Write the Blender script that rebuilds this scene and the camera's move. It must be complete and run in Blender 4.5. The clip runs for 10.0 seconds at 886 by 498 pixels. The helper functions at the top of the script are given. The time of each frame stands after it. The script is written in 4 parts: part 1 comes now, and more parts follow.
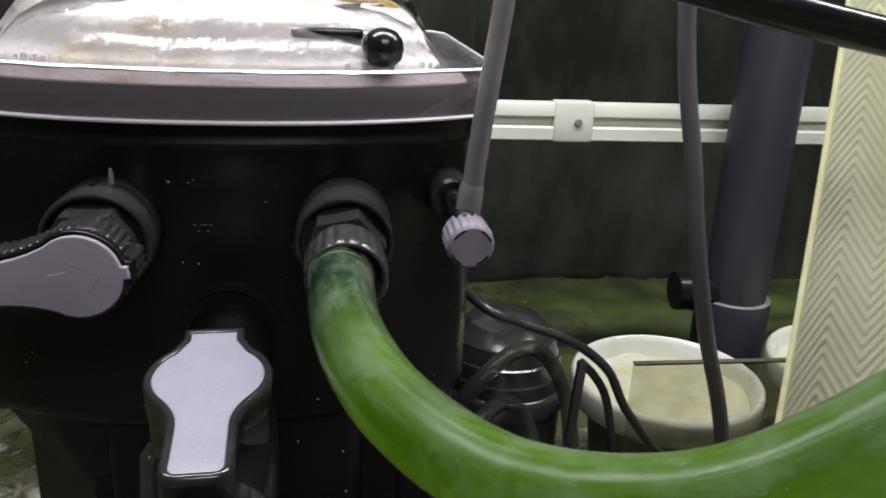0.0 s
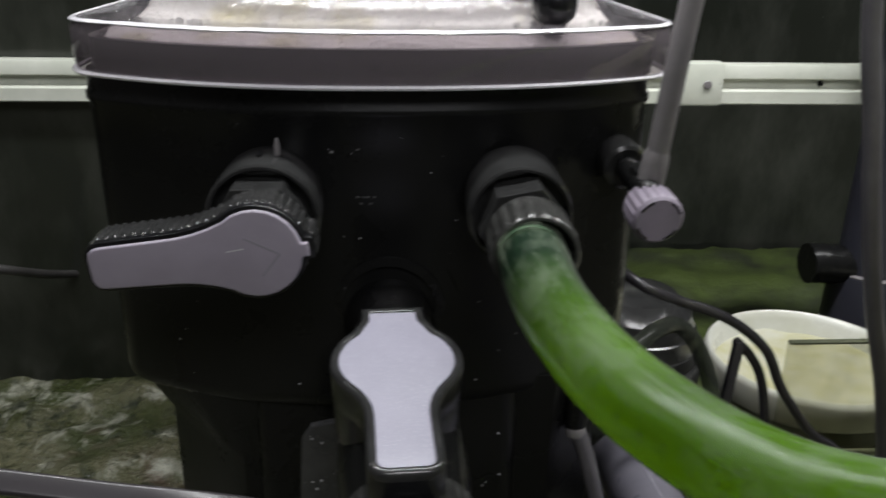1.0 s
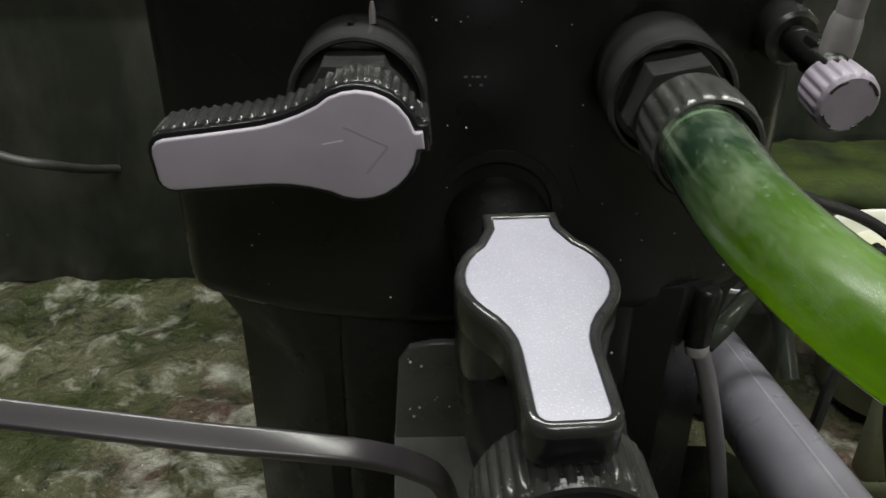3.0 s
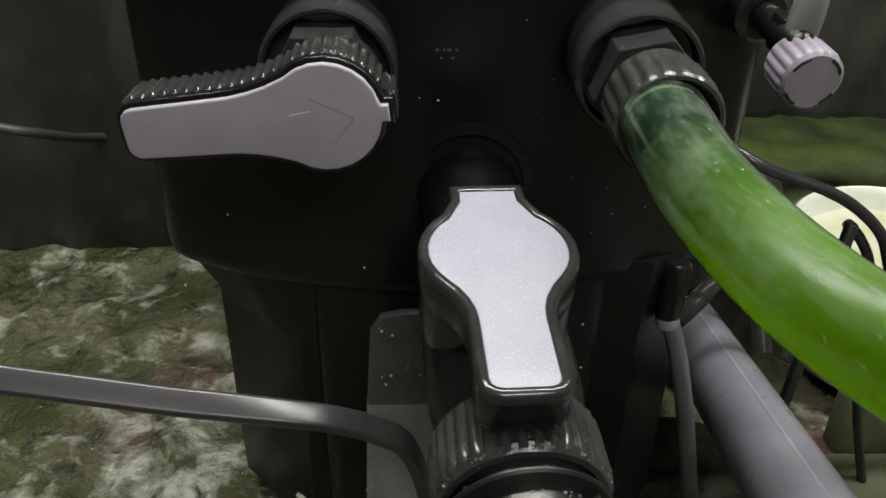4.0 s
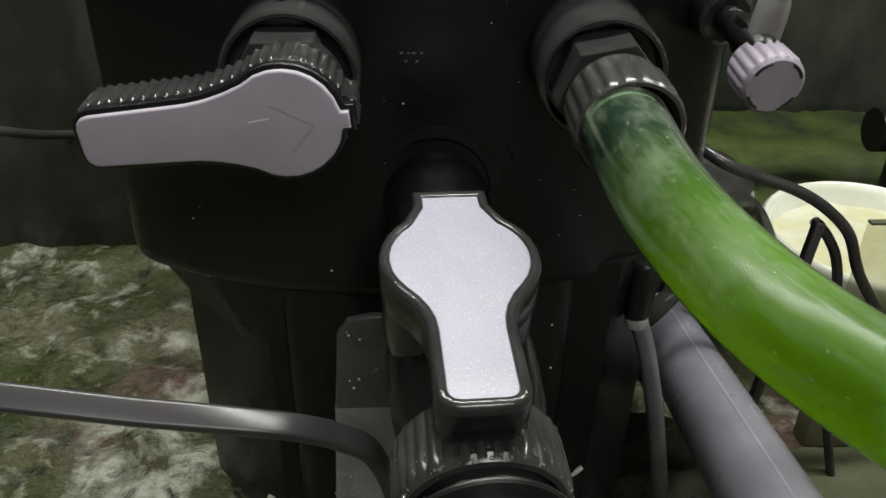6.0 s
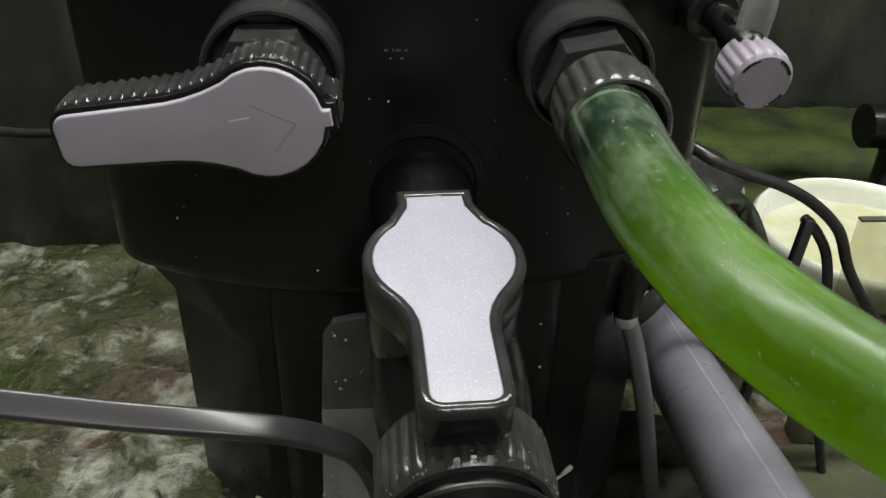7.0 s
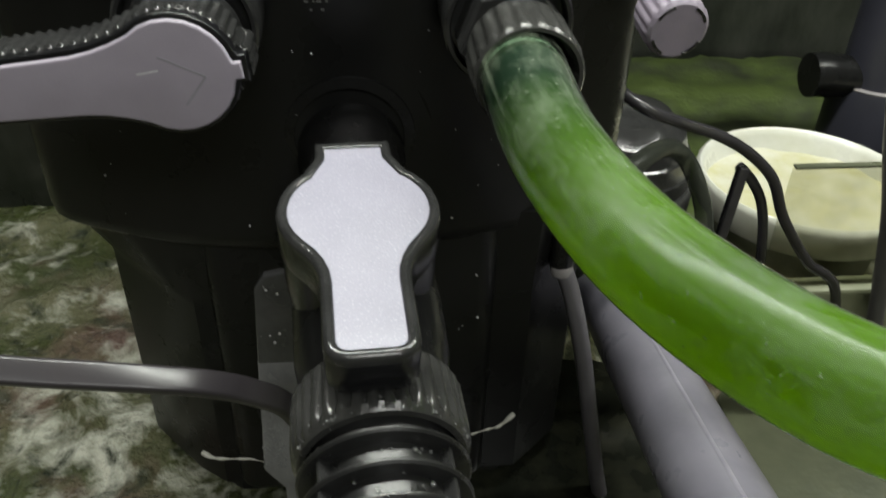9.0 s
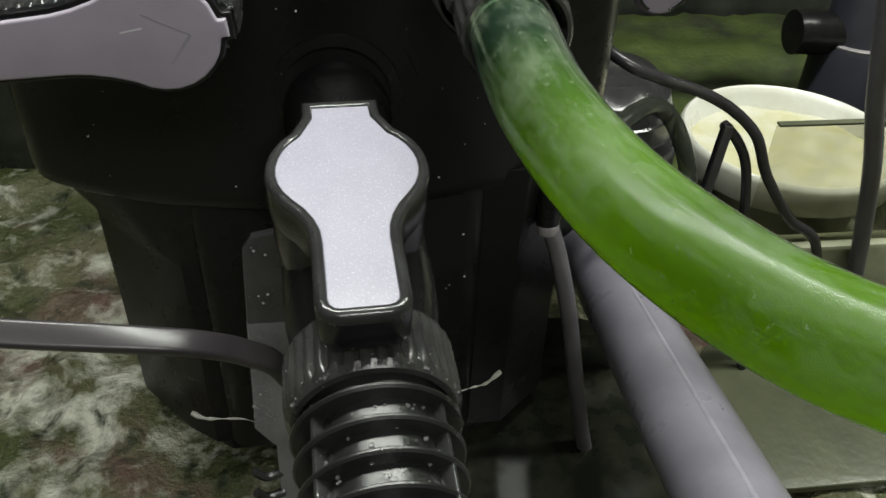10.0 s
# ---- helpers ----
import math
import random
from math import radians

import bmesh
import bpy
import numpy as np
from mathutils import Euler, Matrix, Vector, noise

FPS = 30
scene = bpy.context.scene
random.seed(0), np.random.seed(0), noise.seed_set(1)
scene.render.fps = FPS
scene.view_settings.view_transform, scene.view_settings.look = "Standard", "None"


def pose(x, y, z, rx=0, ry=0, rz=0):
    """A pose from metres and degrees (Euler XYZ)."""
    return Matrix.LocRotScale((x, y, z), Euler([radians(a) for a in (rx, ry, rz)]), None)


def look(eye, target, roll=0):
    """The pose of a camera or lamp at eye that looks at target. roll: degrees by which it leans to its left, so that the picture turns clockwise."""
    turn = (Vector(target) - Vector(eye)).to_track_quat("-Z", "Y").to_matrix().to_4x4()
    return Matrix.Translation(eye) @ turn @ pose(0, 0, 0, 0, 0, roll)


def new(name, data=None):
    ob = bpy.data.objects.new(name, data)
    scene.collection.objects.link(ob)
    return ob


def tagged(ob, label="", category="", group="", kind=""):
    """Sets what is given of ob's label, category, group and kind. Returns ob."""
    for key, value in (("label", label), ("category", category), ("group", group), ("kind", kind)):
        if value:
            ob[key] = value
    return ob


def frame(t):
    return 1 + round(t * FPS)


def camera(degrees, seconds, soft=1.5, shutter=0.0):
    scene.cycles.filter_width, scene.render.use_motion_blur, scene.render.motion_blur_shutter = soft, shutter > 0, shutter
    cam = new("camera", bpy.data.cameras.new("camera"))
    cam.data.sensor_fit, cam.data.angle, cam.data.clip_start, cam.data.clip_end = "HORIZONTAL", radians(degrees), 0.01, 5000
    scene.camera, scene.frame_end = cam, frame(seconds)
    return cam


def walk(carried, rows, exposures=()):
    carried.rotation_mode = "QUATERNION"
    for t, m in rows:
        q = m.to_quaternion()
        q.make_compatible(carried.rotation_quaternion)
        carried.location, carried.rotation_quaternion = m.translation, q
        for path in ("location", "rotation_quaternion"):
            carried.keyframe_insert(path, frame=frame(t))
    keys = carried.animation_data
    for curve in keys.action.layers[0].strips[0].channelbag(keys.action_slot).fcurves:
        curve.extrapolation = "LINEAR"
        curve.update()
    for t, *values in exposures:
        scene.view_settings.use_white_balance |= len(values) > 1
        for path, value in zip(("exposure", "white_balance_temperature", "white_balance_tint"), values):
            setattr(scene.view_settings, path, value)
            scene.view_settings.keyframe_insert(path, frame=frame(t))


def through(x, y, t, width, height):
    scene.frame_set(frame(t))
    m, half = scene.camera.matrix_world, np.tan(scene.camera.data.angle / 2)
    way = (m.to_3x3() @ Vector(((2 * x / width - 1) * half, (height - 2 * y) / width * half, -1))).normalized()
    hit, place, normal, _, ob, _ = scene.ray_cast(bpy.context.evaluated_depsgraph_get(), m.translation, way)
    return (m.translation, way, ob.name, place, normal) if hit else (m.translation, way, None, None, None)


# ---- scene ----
cam = camera(57.1, 10.0, shutter=0.5)
PATH = [
    (0, (-0.005, -0.013, 0.4), (0.269, 1.856, -0.258), 2.6),
    (0.5, (-0.022, -0.004, 0.399), (0.198, 1.859, -0.293), 2.4),
    (1, (-0.051, 0.015, 0.393), (0.074, 1.87, -0.344), 1.0),
    (1.5, (-0.077, 0.04, 0.392), (-0.009, 1.861, -0.432), 0.1),
    (2, (-0.08, 0.065, 0.382), (-0.035, 1.849, -0.521), -0.4),
    (2.5, (-0.088, 0.067, 0.372), (-0.053, 1.816, -0.598), -0.3),
    (2.7, (-0.086, 0.07, 0.371), (-0.042, 1.821, -0.595), -0.2),
    (4, (-0.073, 0.065, 0.373), (-0.008, 1.778, -0.659), 1.0),
    (4.5, (-0.071, 0.067, 0.376), (0.005, 1.775, -0.662), 1.0),
    (5, (-0.07, 0.067, 0.376), (0.015, 1.772, -0.665), 0.9),
    (5.5, (-0.069, 0.067, 0.377), (0.028, 1.77, -0.669), 1.2),
    (7, (-0.064, 0.071, 0.376), (0.059, 1.764, -0.68), 1.5),
    (7.5, (-0.065, 0.07, 0.376), (0.061, 1.763, -0.681), 1.4),
    (8, (-0.064, 0.072, 0.376), (0.066, 1.764, -0.682), 1.2),
    (8.5, (-0.061, 0.07, 0.378), (0.082, 1.755, -0.69), 1.3),
    (9, (-0.048, 0.067, 0.376), (0.141, 1.697, -0.767), 1.8),
    (9.5, (-0.047, 0.067, 0.373), (0.175, 1.638, -0.845), 2.3),
    (10, (-0.05, 0.066, 0.376), (0.177, 1.635, -0.843), 2.3),
]
walk(cam, [(t, look(eye, target, roll)) for t, eye, target, roll in PATH],
     [(0, 0.2, 6150, 11), (1.0, 0.05, 6150, 8), (1.5, 0.06, 6250, 5.5), (2.0, 0.24, 6350, 4), (2.5, 0.35, 6450, 2), (4.0, 0.49, 6500, 1), (10, 0.51, 6450, 0)])

# ---- light ----
world = bpy.data.worlds.new("world")
scene.world = world
world.use_nodes = True
world.node_tree.nodes["Background"].inputs[0].default_value = (0.75, 0.8, 0.9, 1)
world.node_tree.nodes["Background"].inputs[1].default_value = 0.02


def area_lamp(name, eye, target, sx, sy, watts, colour):
    data = bpy.data.lights.new(name, "AREA")
    data.shape, data.size, data.size_y, data.energy, data.color = "RECTANGLE", sx, sy, watts, colour
    ob = new(name, data)
    ob.matrix_world = look(eye, target)
    return ob


area_lamp("tube_light", (0.22, 0.43, 0.92), (0.22, 0.38, 0.0), 1.3, 0.07, 12.0, (1.0, 0.97, 0.93))
area_lamp("room_light", (0.25, -1.35, 1.85), (0.0, 0.3, 0.2), 1.1, 0.6, 19.0, (1.0, 0.96, 0.95))


# ---- materials ----
def nodes_of(m):
    m.use_nodes = True
    return m.node_tree.nodes, m.node_tree.links


def surface(name, base, second=None, rough=0.5, metal=0.0, scale=40.0, fine=400.0, bump=0.1, spread=(0.35, 0.65), rough_var=0.12,
            coat=0.0, subsurface=0.0, transmission=0.0, specular=0.5, fleck=None, fleck_scale=900.0, fleck_cut=0.72, distance=0.001, stretch=(1, 1, 1)):
    """Colour between two tones by a coarse noise, roughness and relief by a fine one, optional bright or dark flecks."""
    m = bpy.data.materials.new(name)
    n, k = nodes_of(m)
    p = n["Principled BSDF"]
    second = second or tuple(c * 0.75 for c in base)
    co = n.new("ShaderNodeTexCoord")
    place = n.new("ShaderNodeMapping")
    place.inputs["Scale"].default_value = stretch
    k.new(co.outputs["Object"], place.inputs["Vector"])
    big = n.new("ShaderNodeTexNoise")
    big.inputs["Scale"].default_value, big.inputs["Detail"].default_value, big.inputs["Roughness"].default_value = scale, 6, 0.6
    k.new(place.outputs["Vector"], big.inputs["Vector"])
    ramp = n.new("ShaderNodeMapRange")
    ramp.inputs[1].default_value, ramp.inputs[2].default_value = spread
    k.new(big.outputs["Fac"], ramp.inputs[0])
    mix = n.new("ShaderNodeMix")
    mix.data_type = "RGBA"
    mix.inputs[6].default_value, mix.inputs[7].default_value = (*base, 1), (*second, 1)
    k.new(ramp.outputs[0], mix.inputs[0])
    colour = mix.outputs[2]
    small = n.new("ShaderNodeTexNoise")
    small.inputs["Scale"].default_value, small.inputs["Detail"].default_value = fine, 4
    k.new(co.outputs["Object"], small.inputs["Vector"])
    if fleck:
        dots = n.new("ShaderNodeTexNoise")
        dots.inputs["Scale"].default_value, dots.inputs["Detail"].default_value = fleck_scale, 2
        k.new(co.outputs["Object"], dots.inputs["Vector"])
        cut = n.new("ShaderNodeMapRange")
        cut.inputs[1].default_value, cut.inputs[2].default_value = fleck_cut, fleck_cut + 0.06
        k.new(dots.outputs["Fac"], cut.inputs[0])
        over = n.new("ShaderNodeMix")
        over.data_type = "RGBA"
        over.inputs[7].default_value = (*fleck, 1)
        k.new(cut.outputs[0], over.inputs[0])
        k.new(colour, over.inputs[6])
        colour = over.outputs[2]
    k.new(colour, p.inputs["Base Color"])
    rr = n.new("ShaderNodeMapRange")
    rr.inputs[3].default_value, rr.inputs[4].default_value = max(rough - rough_var, 0.02), min(rough + rough_var, 1)
    k.new(big.outputs["Fac"], rr.inputs[0])
    k.new(rr.outputs[0], p.inputs["Roughness"])
    bp = n.new("ShaderNodeBump")
    bp.inputs["Strength"].default_value, bp.inputs["Distance"].default_value = bump, distance
    k.new(small.outputs["Fac"], bp.inputs["Height"])
    k.new(bp.outputs[0], p.inputs["Normal"])
    p.inputs["Metallic"].default_value = metal
    p.inputs["Coat Weight"].default_value = coat
    p.inputs["Coat Roughness"].default_value = 0.12
    p.inputs["Specular IOR Level"].default_value = specular
    p.inputs["Subsurface Weight"].default_value = subsurface
    p.inputs["Subsurface Radius"].default_value = (0.5, 1.0, 0.15)
    p.inputs["Subsurface Scale"].default_value = 0.018
    p.inputs["Transmission Weight"].default_value = transmission
    return m


def clear_sheet(name, tint, ior=1.45, rough=0.05, bump=0.2, scale=250.0, haze=0.0, haze_colour=(0.8, 0.8, 0.8), patchy=0.0):
    """Thin clear plastic or glass: see-through, with a gloss that grows at a flat angle and some milky haze."""
    m = bpy.data.materials.new(name)
    n, k = nodes_of(m)
    n.remove(n["Principled BSDF"])
    out = n["Material Output"]
    clear, gloss, fres, mix, bp, tex, co = (n.new(x) for x in ("ShaderNodeBsdfTransparent", "ShaderNodeBsdfGlossy", "ShaderNodeFresnel",
                                            "ShaderNodeMixShader", "ShaderNodeBump", "ShaderNodeTexNoise", "ShaderNodeTexCoord"))
    clear.inputs[0].default_value = (*tint, 1)
    gloss.inputs["Roughness"].default_value = rough
    fres.inputs[0].default_value = ior
    tex.inputs["Scale"].default_value, tex.inputs["Detail"].default_value = scale, 3
    bp.inputs["Strength"].default_value, bp.inputs["Distance"].default_value = bump, 0.001
    k.new(co.outputs["Object"], tex.inputs["Vector"])
    k.new(tex.outputs["Fac"], bp.inputs["Height"])
    k.new(bp.outputs[0], gloss.inputs["Normal"])
    k.new(bp.outputs[0], fres.inputs["Normal"])
    base = clear.outputs[0]
    if haze:
        milk, both = n.new("ShaderNodeBsdfDiffuse"), n.new("ShaderNodeMixShader")
        milk.inputs[0].default_value = (*haze_colour, 1)
        both.inputs[0].default_value = haze
        if patchy:
            cloud, level = n.new("ShaderNodeTexNoise"), n.new("ShaderNodeMapRange")
            cloud.inputs["Scale"].default_value, cloud.inputs["Detail"].default_value, cloud.inputs["Roughness"].default_value = patchy, 8, 0.72
            level.inputs[1].default_value, level.inputs[2].default_value, level.inputs[4].default_value = 0.42, 0.75, haze
            k.new(co.outputs["Object"], cloud.inputs["Vector"])
            k.new(cloud.outputs["Fac"], level.inputs[0])
            k.new(level.outputs[0], both.inputs[0])
        k.new(clear.outputs[0], both.inputs[1])
        k.new(milk.outputs[0], both.inputs[2])
        base = both.outputs[0]
    k.new(fres.outputs[0], mix.inputs[0])
    k.new(base, mix.inputs[1])
    k.new(gloss.outputs[0], mix.inputs[2])
    k.new(mix.outputs[0], out.inputs[0])
    return m


M_BODY = surface("black_tank_plastic", (0.0060, 0.0060, 0.0061), (0.0092, 0.0092, 0.0093), rough=0.28, scale=18, fine=700, bump=0.05, fleck=(0.05, 0.05, 0.05), fleck_scale=520, fleck_cut=0.78, specular=0.22)
M_FIT = surface("black_fitting_plastic", specular=0.6, base=(0.018, 0.018, 0.018), second=(0.029, 0.029, 0.029), rough=0.15, rough_var=0.06, scale=60, fine=900, bump=0.12, fleck=(0.14, 0.14, 0.13), fleck_scale=800, fleck_cut=0.74)
M_DULL = surface("black_valve_plastic", specular=0.45, base=(0.012, 0.012, 0.012), second=(0.020, 0.020, 0.020), rough=0.3, scale=60, fine=900, bump=0.1, fleck=(0.12, 0.12, 0.11), fleck_scale=800, fleck_cut=0.76)
M_CASE = surface("black_handle_casing", specular=0.5, base=(0.006, 0.006, 0.007), second=(0.010, 0.010, 0.011), rough=0.2, rough_var=0.08, scale=70, fine=1100, bump=0.08)
M_GREY = surface("lilac_grey_plastic", (0.315, 0.283, 0.338), (0.285, 0.255, 0.305), rough=0.45, scale=55, fine=1500, bump=0.06, rough_var=0.08)
M_SATIN = surface("pale_lilac_satin_plastic", (0.280, 0.270, 0.330), (0.255, 0.247, 0.302), rough=0.42, scale=45, fine=1500, bump=0.22, fleck=(0.355, 0.345, 0.41), fleck_scale=1700, fleck_cut=0.60)
M_MARK = surface("worn_mark", (0.62, 0.61, 0.63), rough=0.5)
M_ARROW = surface("moulded_arrow", (0.265, 0.25, 0.285), rough=0.5)
def hose_core():
    """Algae-green soft hose: light enters it, spreads and leaves again on the far side; the end on the barb is darker."""
    m = bpy.data.materials.new("green_algae_core")
    n, k = nodes_of(m)
    n.remove(n["Principled BSDF"])
    co, split, end, cloud, level = (n.new(x) for x in ("ShaderNodeTexCoord", "ShaderNodeSeparateXYZ", "ShaderNodeMapRange", "ShaderNodeTexNoise", "ShaderNodeMapRange"))
    k.new(co.outputs["Object"], split.inputs[0])
    k.new(split.outputs["Y"], end.inputs[0])
    end.inputs[1].default_value, end.inputs[2].default_value = 0.212, 0.266
    cloud.inputs["Scale"].default_value, cloud.inputs["Detail"].default_value, cloud.inputs["Roughness"].default_value = 40, 9, 0.7
    k.new(co.outputs["Object"], cloud.inputs["Vector"])
    k.new(cloud.outputs["Fac"], level.inputs[0])
    level.inputs[1].default_value, level.inputs[2].default_value = 0.35, 0.7

    def tone(a, c, dark):
        x, y = n.new("ShaderNodeMix"), n.new("ShaderNodeMix")
        x.data_type = y.data_type = "RGBA"
        x.inputs[6].default_value, x.inputs[7].default_value, y.inputs[7].default_value = (*a, 1), (*c, 1), (*dark, 1)
        k.new(level.outputs[0], x.inputs[0])
        k.new(end.outputs[0], y.inputs[0])
        k.new(x.outputs[2], y.inputs[6])
        return y.outputs[2]
    skin, glow, gloss, mix, top, fres, bp = (n.new(x) for x in ("ShaderNodeBsdfDiffuse", "ShaderNodeBsdfTranslucent", "ShaderNodeBsdfGlossy", "ShaderNodeMixShader", "ShaderNodeMixShader", "ShaderNodeFresnel", "ShaderNodeBump"))
    k.new(tone((0.116, 0.222, 0.020), (0.136, 0.240, 0.038), (0.030, 0.056, 0.042)), skin.inputs[0])
    k.new(tone((0.56, 0.77, 0.065), (0.54, 0.75, 0.08), (0.085, 0.155, 0.11)), glow.inputs[0])
    mix.inputs[0].default_value = 0.54
    k.new(skin.outputs[0], mix.inputs[1])
    k.new(glow.outputs[0], mix.inputs[2])
    bp.inputs["Strength"].default_value, bp.inputs["Distance"].default_value = 0.08, 0.001
    k.new(cloud.outputs["Fac"], bp.inputs["Height"])
    k.new(bp.outputs[0], gloss.inputs["Normal"])
    gloss.inputs["Roughness"].default_value = 0.3
    fres.inputs[0].default_value = 1.1
    k.new(fres.outputs[0], top.inputs[0])
    k.new(mix.outputs[0], top.inputs[1])
    k.new(gloss.outputs[0], top.inputs[2])
    k.new(top.outputs[0], n["Material Output"].inputs[0])
    return m


M_HOSE = hose_core()


def hose_skin():
    """Soft clear hose wall with a milky film, streaks along its run and a broad gloss."""
    m = bpy.data.materials.new("soft_clear_hose_wall")
    n, k = nodes_of(m)
    n.remove(n["Principled BSDF"])
    way, co = n.new("ShaderNodeAttribute"), n.new("ShaderNodeTexCoord")
    way.attribute_name = "way"

    def streak(stretch, detail, lo, hi, top, src=way.outputs["Vector"]):
        g, t, r = n.new("ShaderNodeMapping"), n.new("ShaderNodeTexNoise"), n.new("ShaderNodeMapRange")
        g.inputs["Scale"].default_value = stretch
        t.inputs["Scale"].default_value, t.inputs["Detail"].default_value, t.inputs["Roughness"].default_value = 1.0, detail, 0.65
        r.inputs[1].default_value, r.inputs[2].default_value, r.inputs[4].default_value = lo, hi, top
        k.new(src, g.inputs["Vector"])
        k.new(g.outputs["Vector"], t.inputs["Vector"])
        k.new(t.outputs["Fac"], r.inputs[0])
        return r.outputs[0]

    def add(a, b):
        x = n.new("ShaderNodeMath")
        x.operation, x.use_clamp = "ADD", True
        k.new(a, x.inputs[0])
        k.new(b, x.inputs[1])
        return x.outputs[0]
    film = streak((34, 1.5, 1.5), 7, 0.42, 0.78, 0.24)
    lines = add(streak((70, 70, 70), 8, 0.50, 0.72, 0.15, co.outputs["Object"]), streak((5, 3.6, 3.6), 1, 0.62, 0.74, 0.18))
    spots = streak((520, 520, 520), 3, 0.66, 0.72, 0.35, co.outputs["Object"])
    level = add(add(film, lines), spots)
    clear, milk, gloss, both, top, fres, bp = (n.new(x) for x in ("ShaderNodeBsdfTransparent", "ShaderNodeBsdfDiffuse", "ShaderNodeBsdfGlossy", "ShaderNodeMixShader", "ShaderNodeMixShader", "ShaderNodeFresnel", "ShaderNodeBump"))
    clear.inputs[0].default_value = (0.94, 0.98, 0.88, 1)
    milk.inputs[0].default_value = (0.36, 0.44, 0.31, 1)
    bp.inputs["Strength"].default_value, bp.inputs["Distance"].default_value = 0.5, 0.0006
    k.new(level, bp.inputs["Height"])
    k.new(bp.outputs[0], gloss.inputs["Normal"])
    gloss.inputs["Roughness"].default_value = 0.2
    fres.inputs[0].default_value = 1.21
    k.new(level, both.inputs[0])
    k.new(clear.outputs[0], both.inputs[1])
    k.new(milk.outputs[0], both.inputs[2])
    k.new(fres.outputs[0], top.inputs[0])
    k.new(both.outputs[0], top.inputs[1])
    k.new(gloss.outputs[0], top.inputs[2])
    k.new(top.outputs[0], n["Material Output"].inputs[0])
    return m


M_SKIN = hose_skin()
# paler than the barb: a glint in the hose end put into colour
M_RIDGE = surface("barb_ridge_glint", (0.11, 0.16, 0.12), (0.05, 0.09, 0.06), rough=0.25, scale=140, fine=500, bump=0.4, coat=0.6)
M_NUT = surface("dusty_black_nut", (0.024, 0.024, 0.023), (0.040, 0.040, 0.038), rough=0.2, rough_var=0.08, specular=0.6, scale=90, fine=1200, bump=0.15, fleck=(0.25, 0.25, 0.24), fleck_scale=900, fleck_cut=0.72)
M_KNOB = surface("dull_lilac_knob", (0.238, 0.205, 0.255), (0.195, 0.17, 0.21), rough=0.45, scale=80, fine=1200, bump=0.1)
M_RIM = clear_sheet("smoky_lid_rim", (0.70, 0.64, 0.69), bump=0.1, scale=120, haze=0.5, haze_colour=(0.235, 0.205, 0.225))
M_BARB = surface("wet_hose_end", (0.03, 0.10, 0.035), (0.05, 0.15, 0.05), rough=0.15, scale=160, fine=500, bump=0.3, coat=0.8)
M_PIPE = surface("grey_pvc_pipe", (0.215, 0.205, 0.245), (0.165, 0.158, 0.19), rough=0.3, scale=30, fine=700, bump=0.03, coat=0.5, fleck=(0.3, 0.3, 0.3), fleck_scale=600, fleck_cut=0.78)
# paler pipe colour for the painted highlight line
M_PIPE_GLINT = surface("painted_pipe_highlight", (0.27, 0.26, 0.305), (0.20, 0.192, 0.23), rough=0.35, scale=60, fine=500, bump=0.1)
M_DIM = surface("dim_old_tube", (0.050, 0.047, 0.046), (0.034, 0.032, 0.031), rough=0.5, scale=40, fine=500, bump=0.1)
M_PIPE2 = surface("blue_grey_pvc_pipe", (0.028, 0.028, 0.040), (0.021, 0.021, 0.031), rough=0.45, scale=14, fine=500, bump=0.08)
M_TUBE = surface("grey_air_tube", (0.20, 0.185, 0.19), (0.15, 0.14, 0.145), rough=0.35, scale=60, fine=700, bump=0.1, coat=0.3)
M_TUBE2 = surface("dark_grey_tube", (0.10, 0.095, 0.105), (0.075, 0.07, 0.08), rough=0.4, scale=50, fine=600, bump=0.1)
M_FLAT = surface("worn_rubber_flat_cable", specular=0.5, base=(0.036, 0.032, 0.035), second=(0.026, 0.023, 0.026), rough=0.32, scale=50, fine=900, bump=0.04, fleck=(0.3, 0.3, 0.3), fleck_scale=700, fleck_cut=0.79)
M_CABLE = surface("black_rubber_cable", (0.018, 0.017, 0.019), (0.032, 0.03, 0.034), rough=0.22, scale=50, fine=900, bump=0.04, fleck=(0.3, 0.3, 0.3), fleck_scale=700, fleck_cut=0.79)
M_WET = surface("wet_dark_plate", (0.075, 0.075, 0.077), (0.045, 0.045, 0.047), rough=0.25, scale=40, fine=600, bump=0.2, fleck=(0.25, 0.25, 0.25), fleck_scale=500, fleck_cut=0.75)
# the plate's wet plastic again, with the reflected light put into the colour
M_FLAP = surface("flap_painted_sheen", (0.22, 0.22, 0.223), (0.14, 0.14, 0.143), rough=0.25, scale=40, fine=600, bump=0.2, fleck=(0.4, 0.4, 0.4), fleck_scale=500, fleck_cut=0.75)
M_RAIL = surface("off_white_rail", (0.62, 0.63, 0.56), (0.50, 0.52, 0.45), rough=0.45, scale=22, fine=300, bump=0.1, fleck=(0.12, 0.13, 0.10), fleck_scale=90, fleck_cut=0.74)
M_WALL = surface("dark_stained_panel", (0.017, 0.019, 0.015), (0.052, 0.054, 0.046), rough=0.22, scale=9, fine=120, bump=0.12, spread=(0.42, 0.78), fleck=(0.16, 0.17, 0.15), fleck_scale=170, fleck_cut=0.79, stretch=(1.5, 1.5, 0.7))
M_ROOM = surface("dim_plaster", (0.30, 0.29, 0.27), (0.24, 0.24, 0.22), rough=0.85, scale=5, fine=90, bump=0.2)
M_BOWL = surface("white_enamel", (0.60, 0.60, 0.56), (0.50, 0.50, 0.43), rough=0.3, scale=26, fine=300, bump=0.06, coat=0.3)
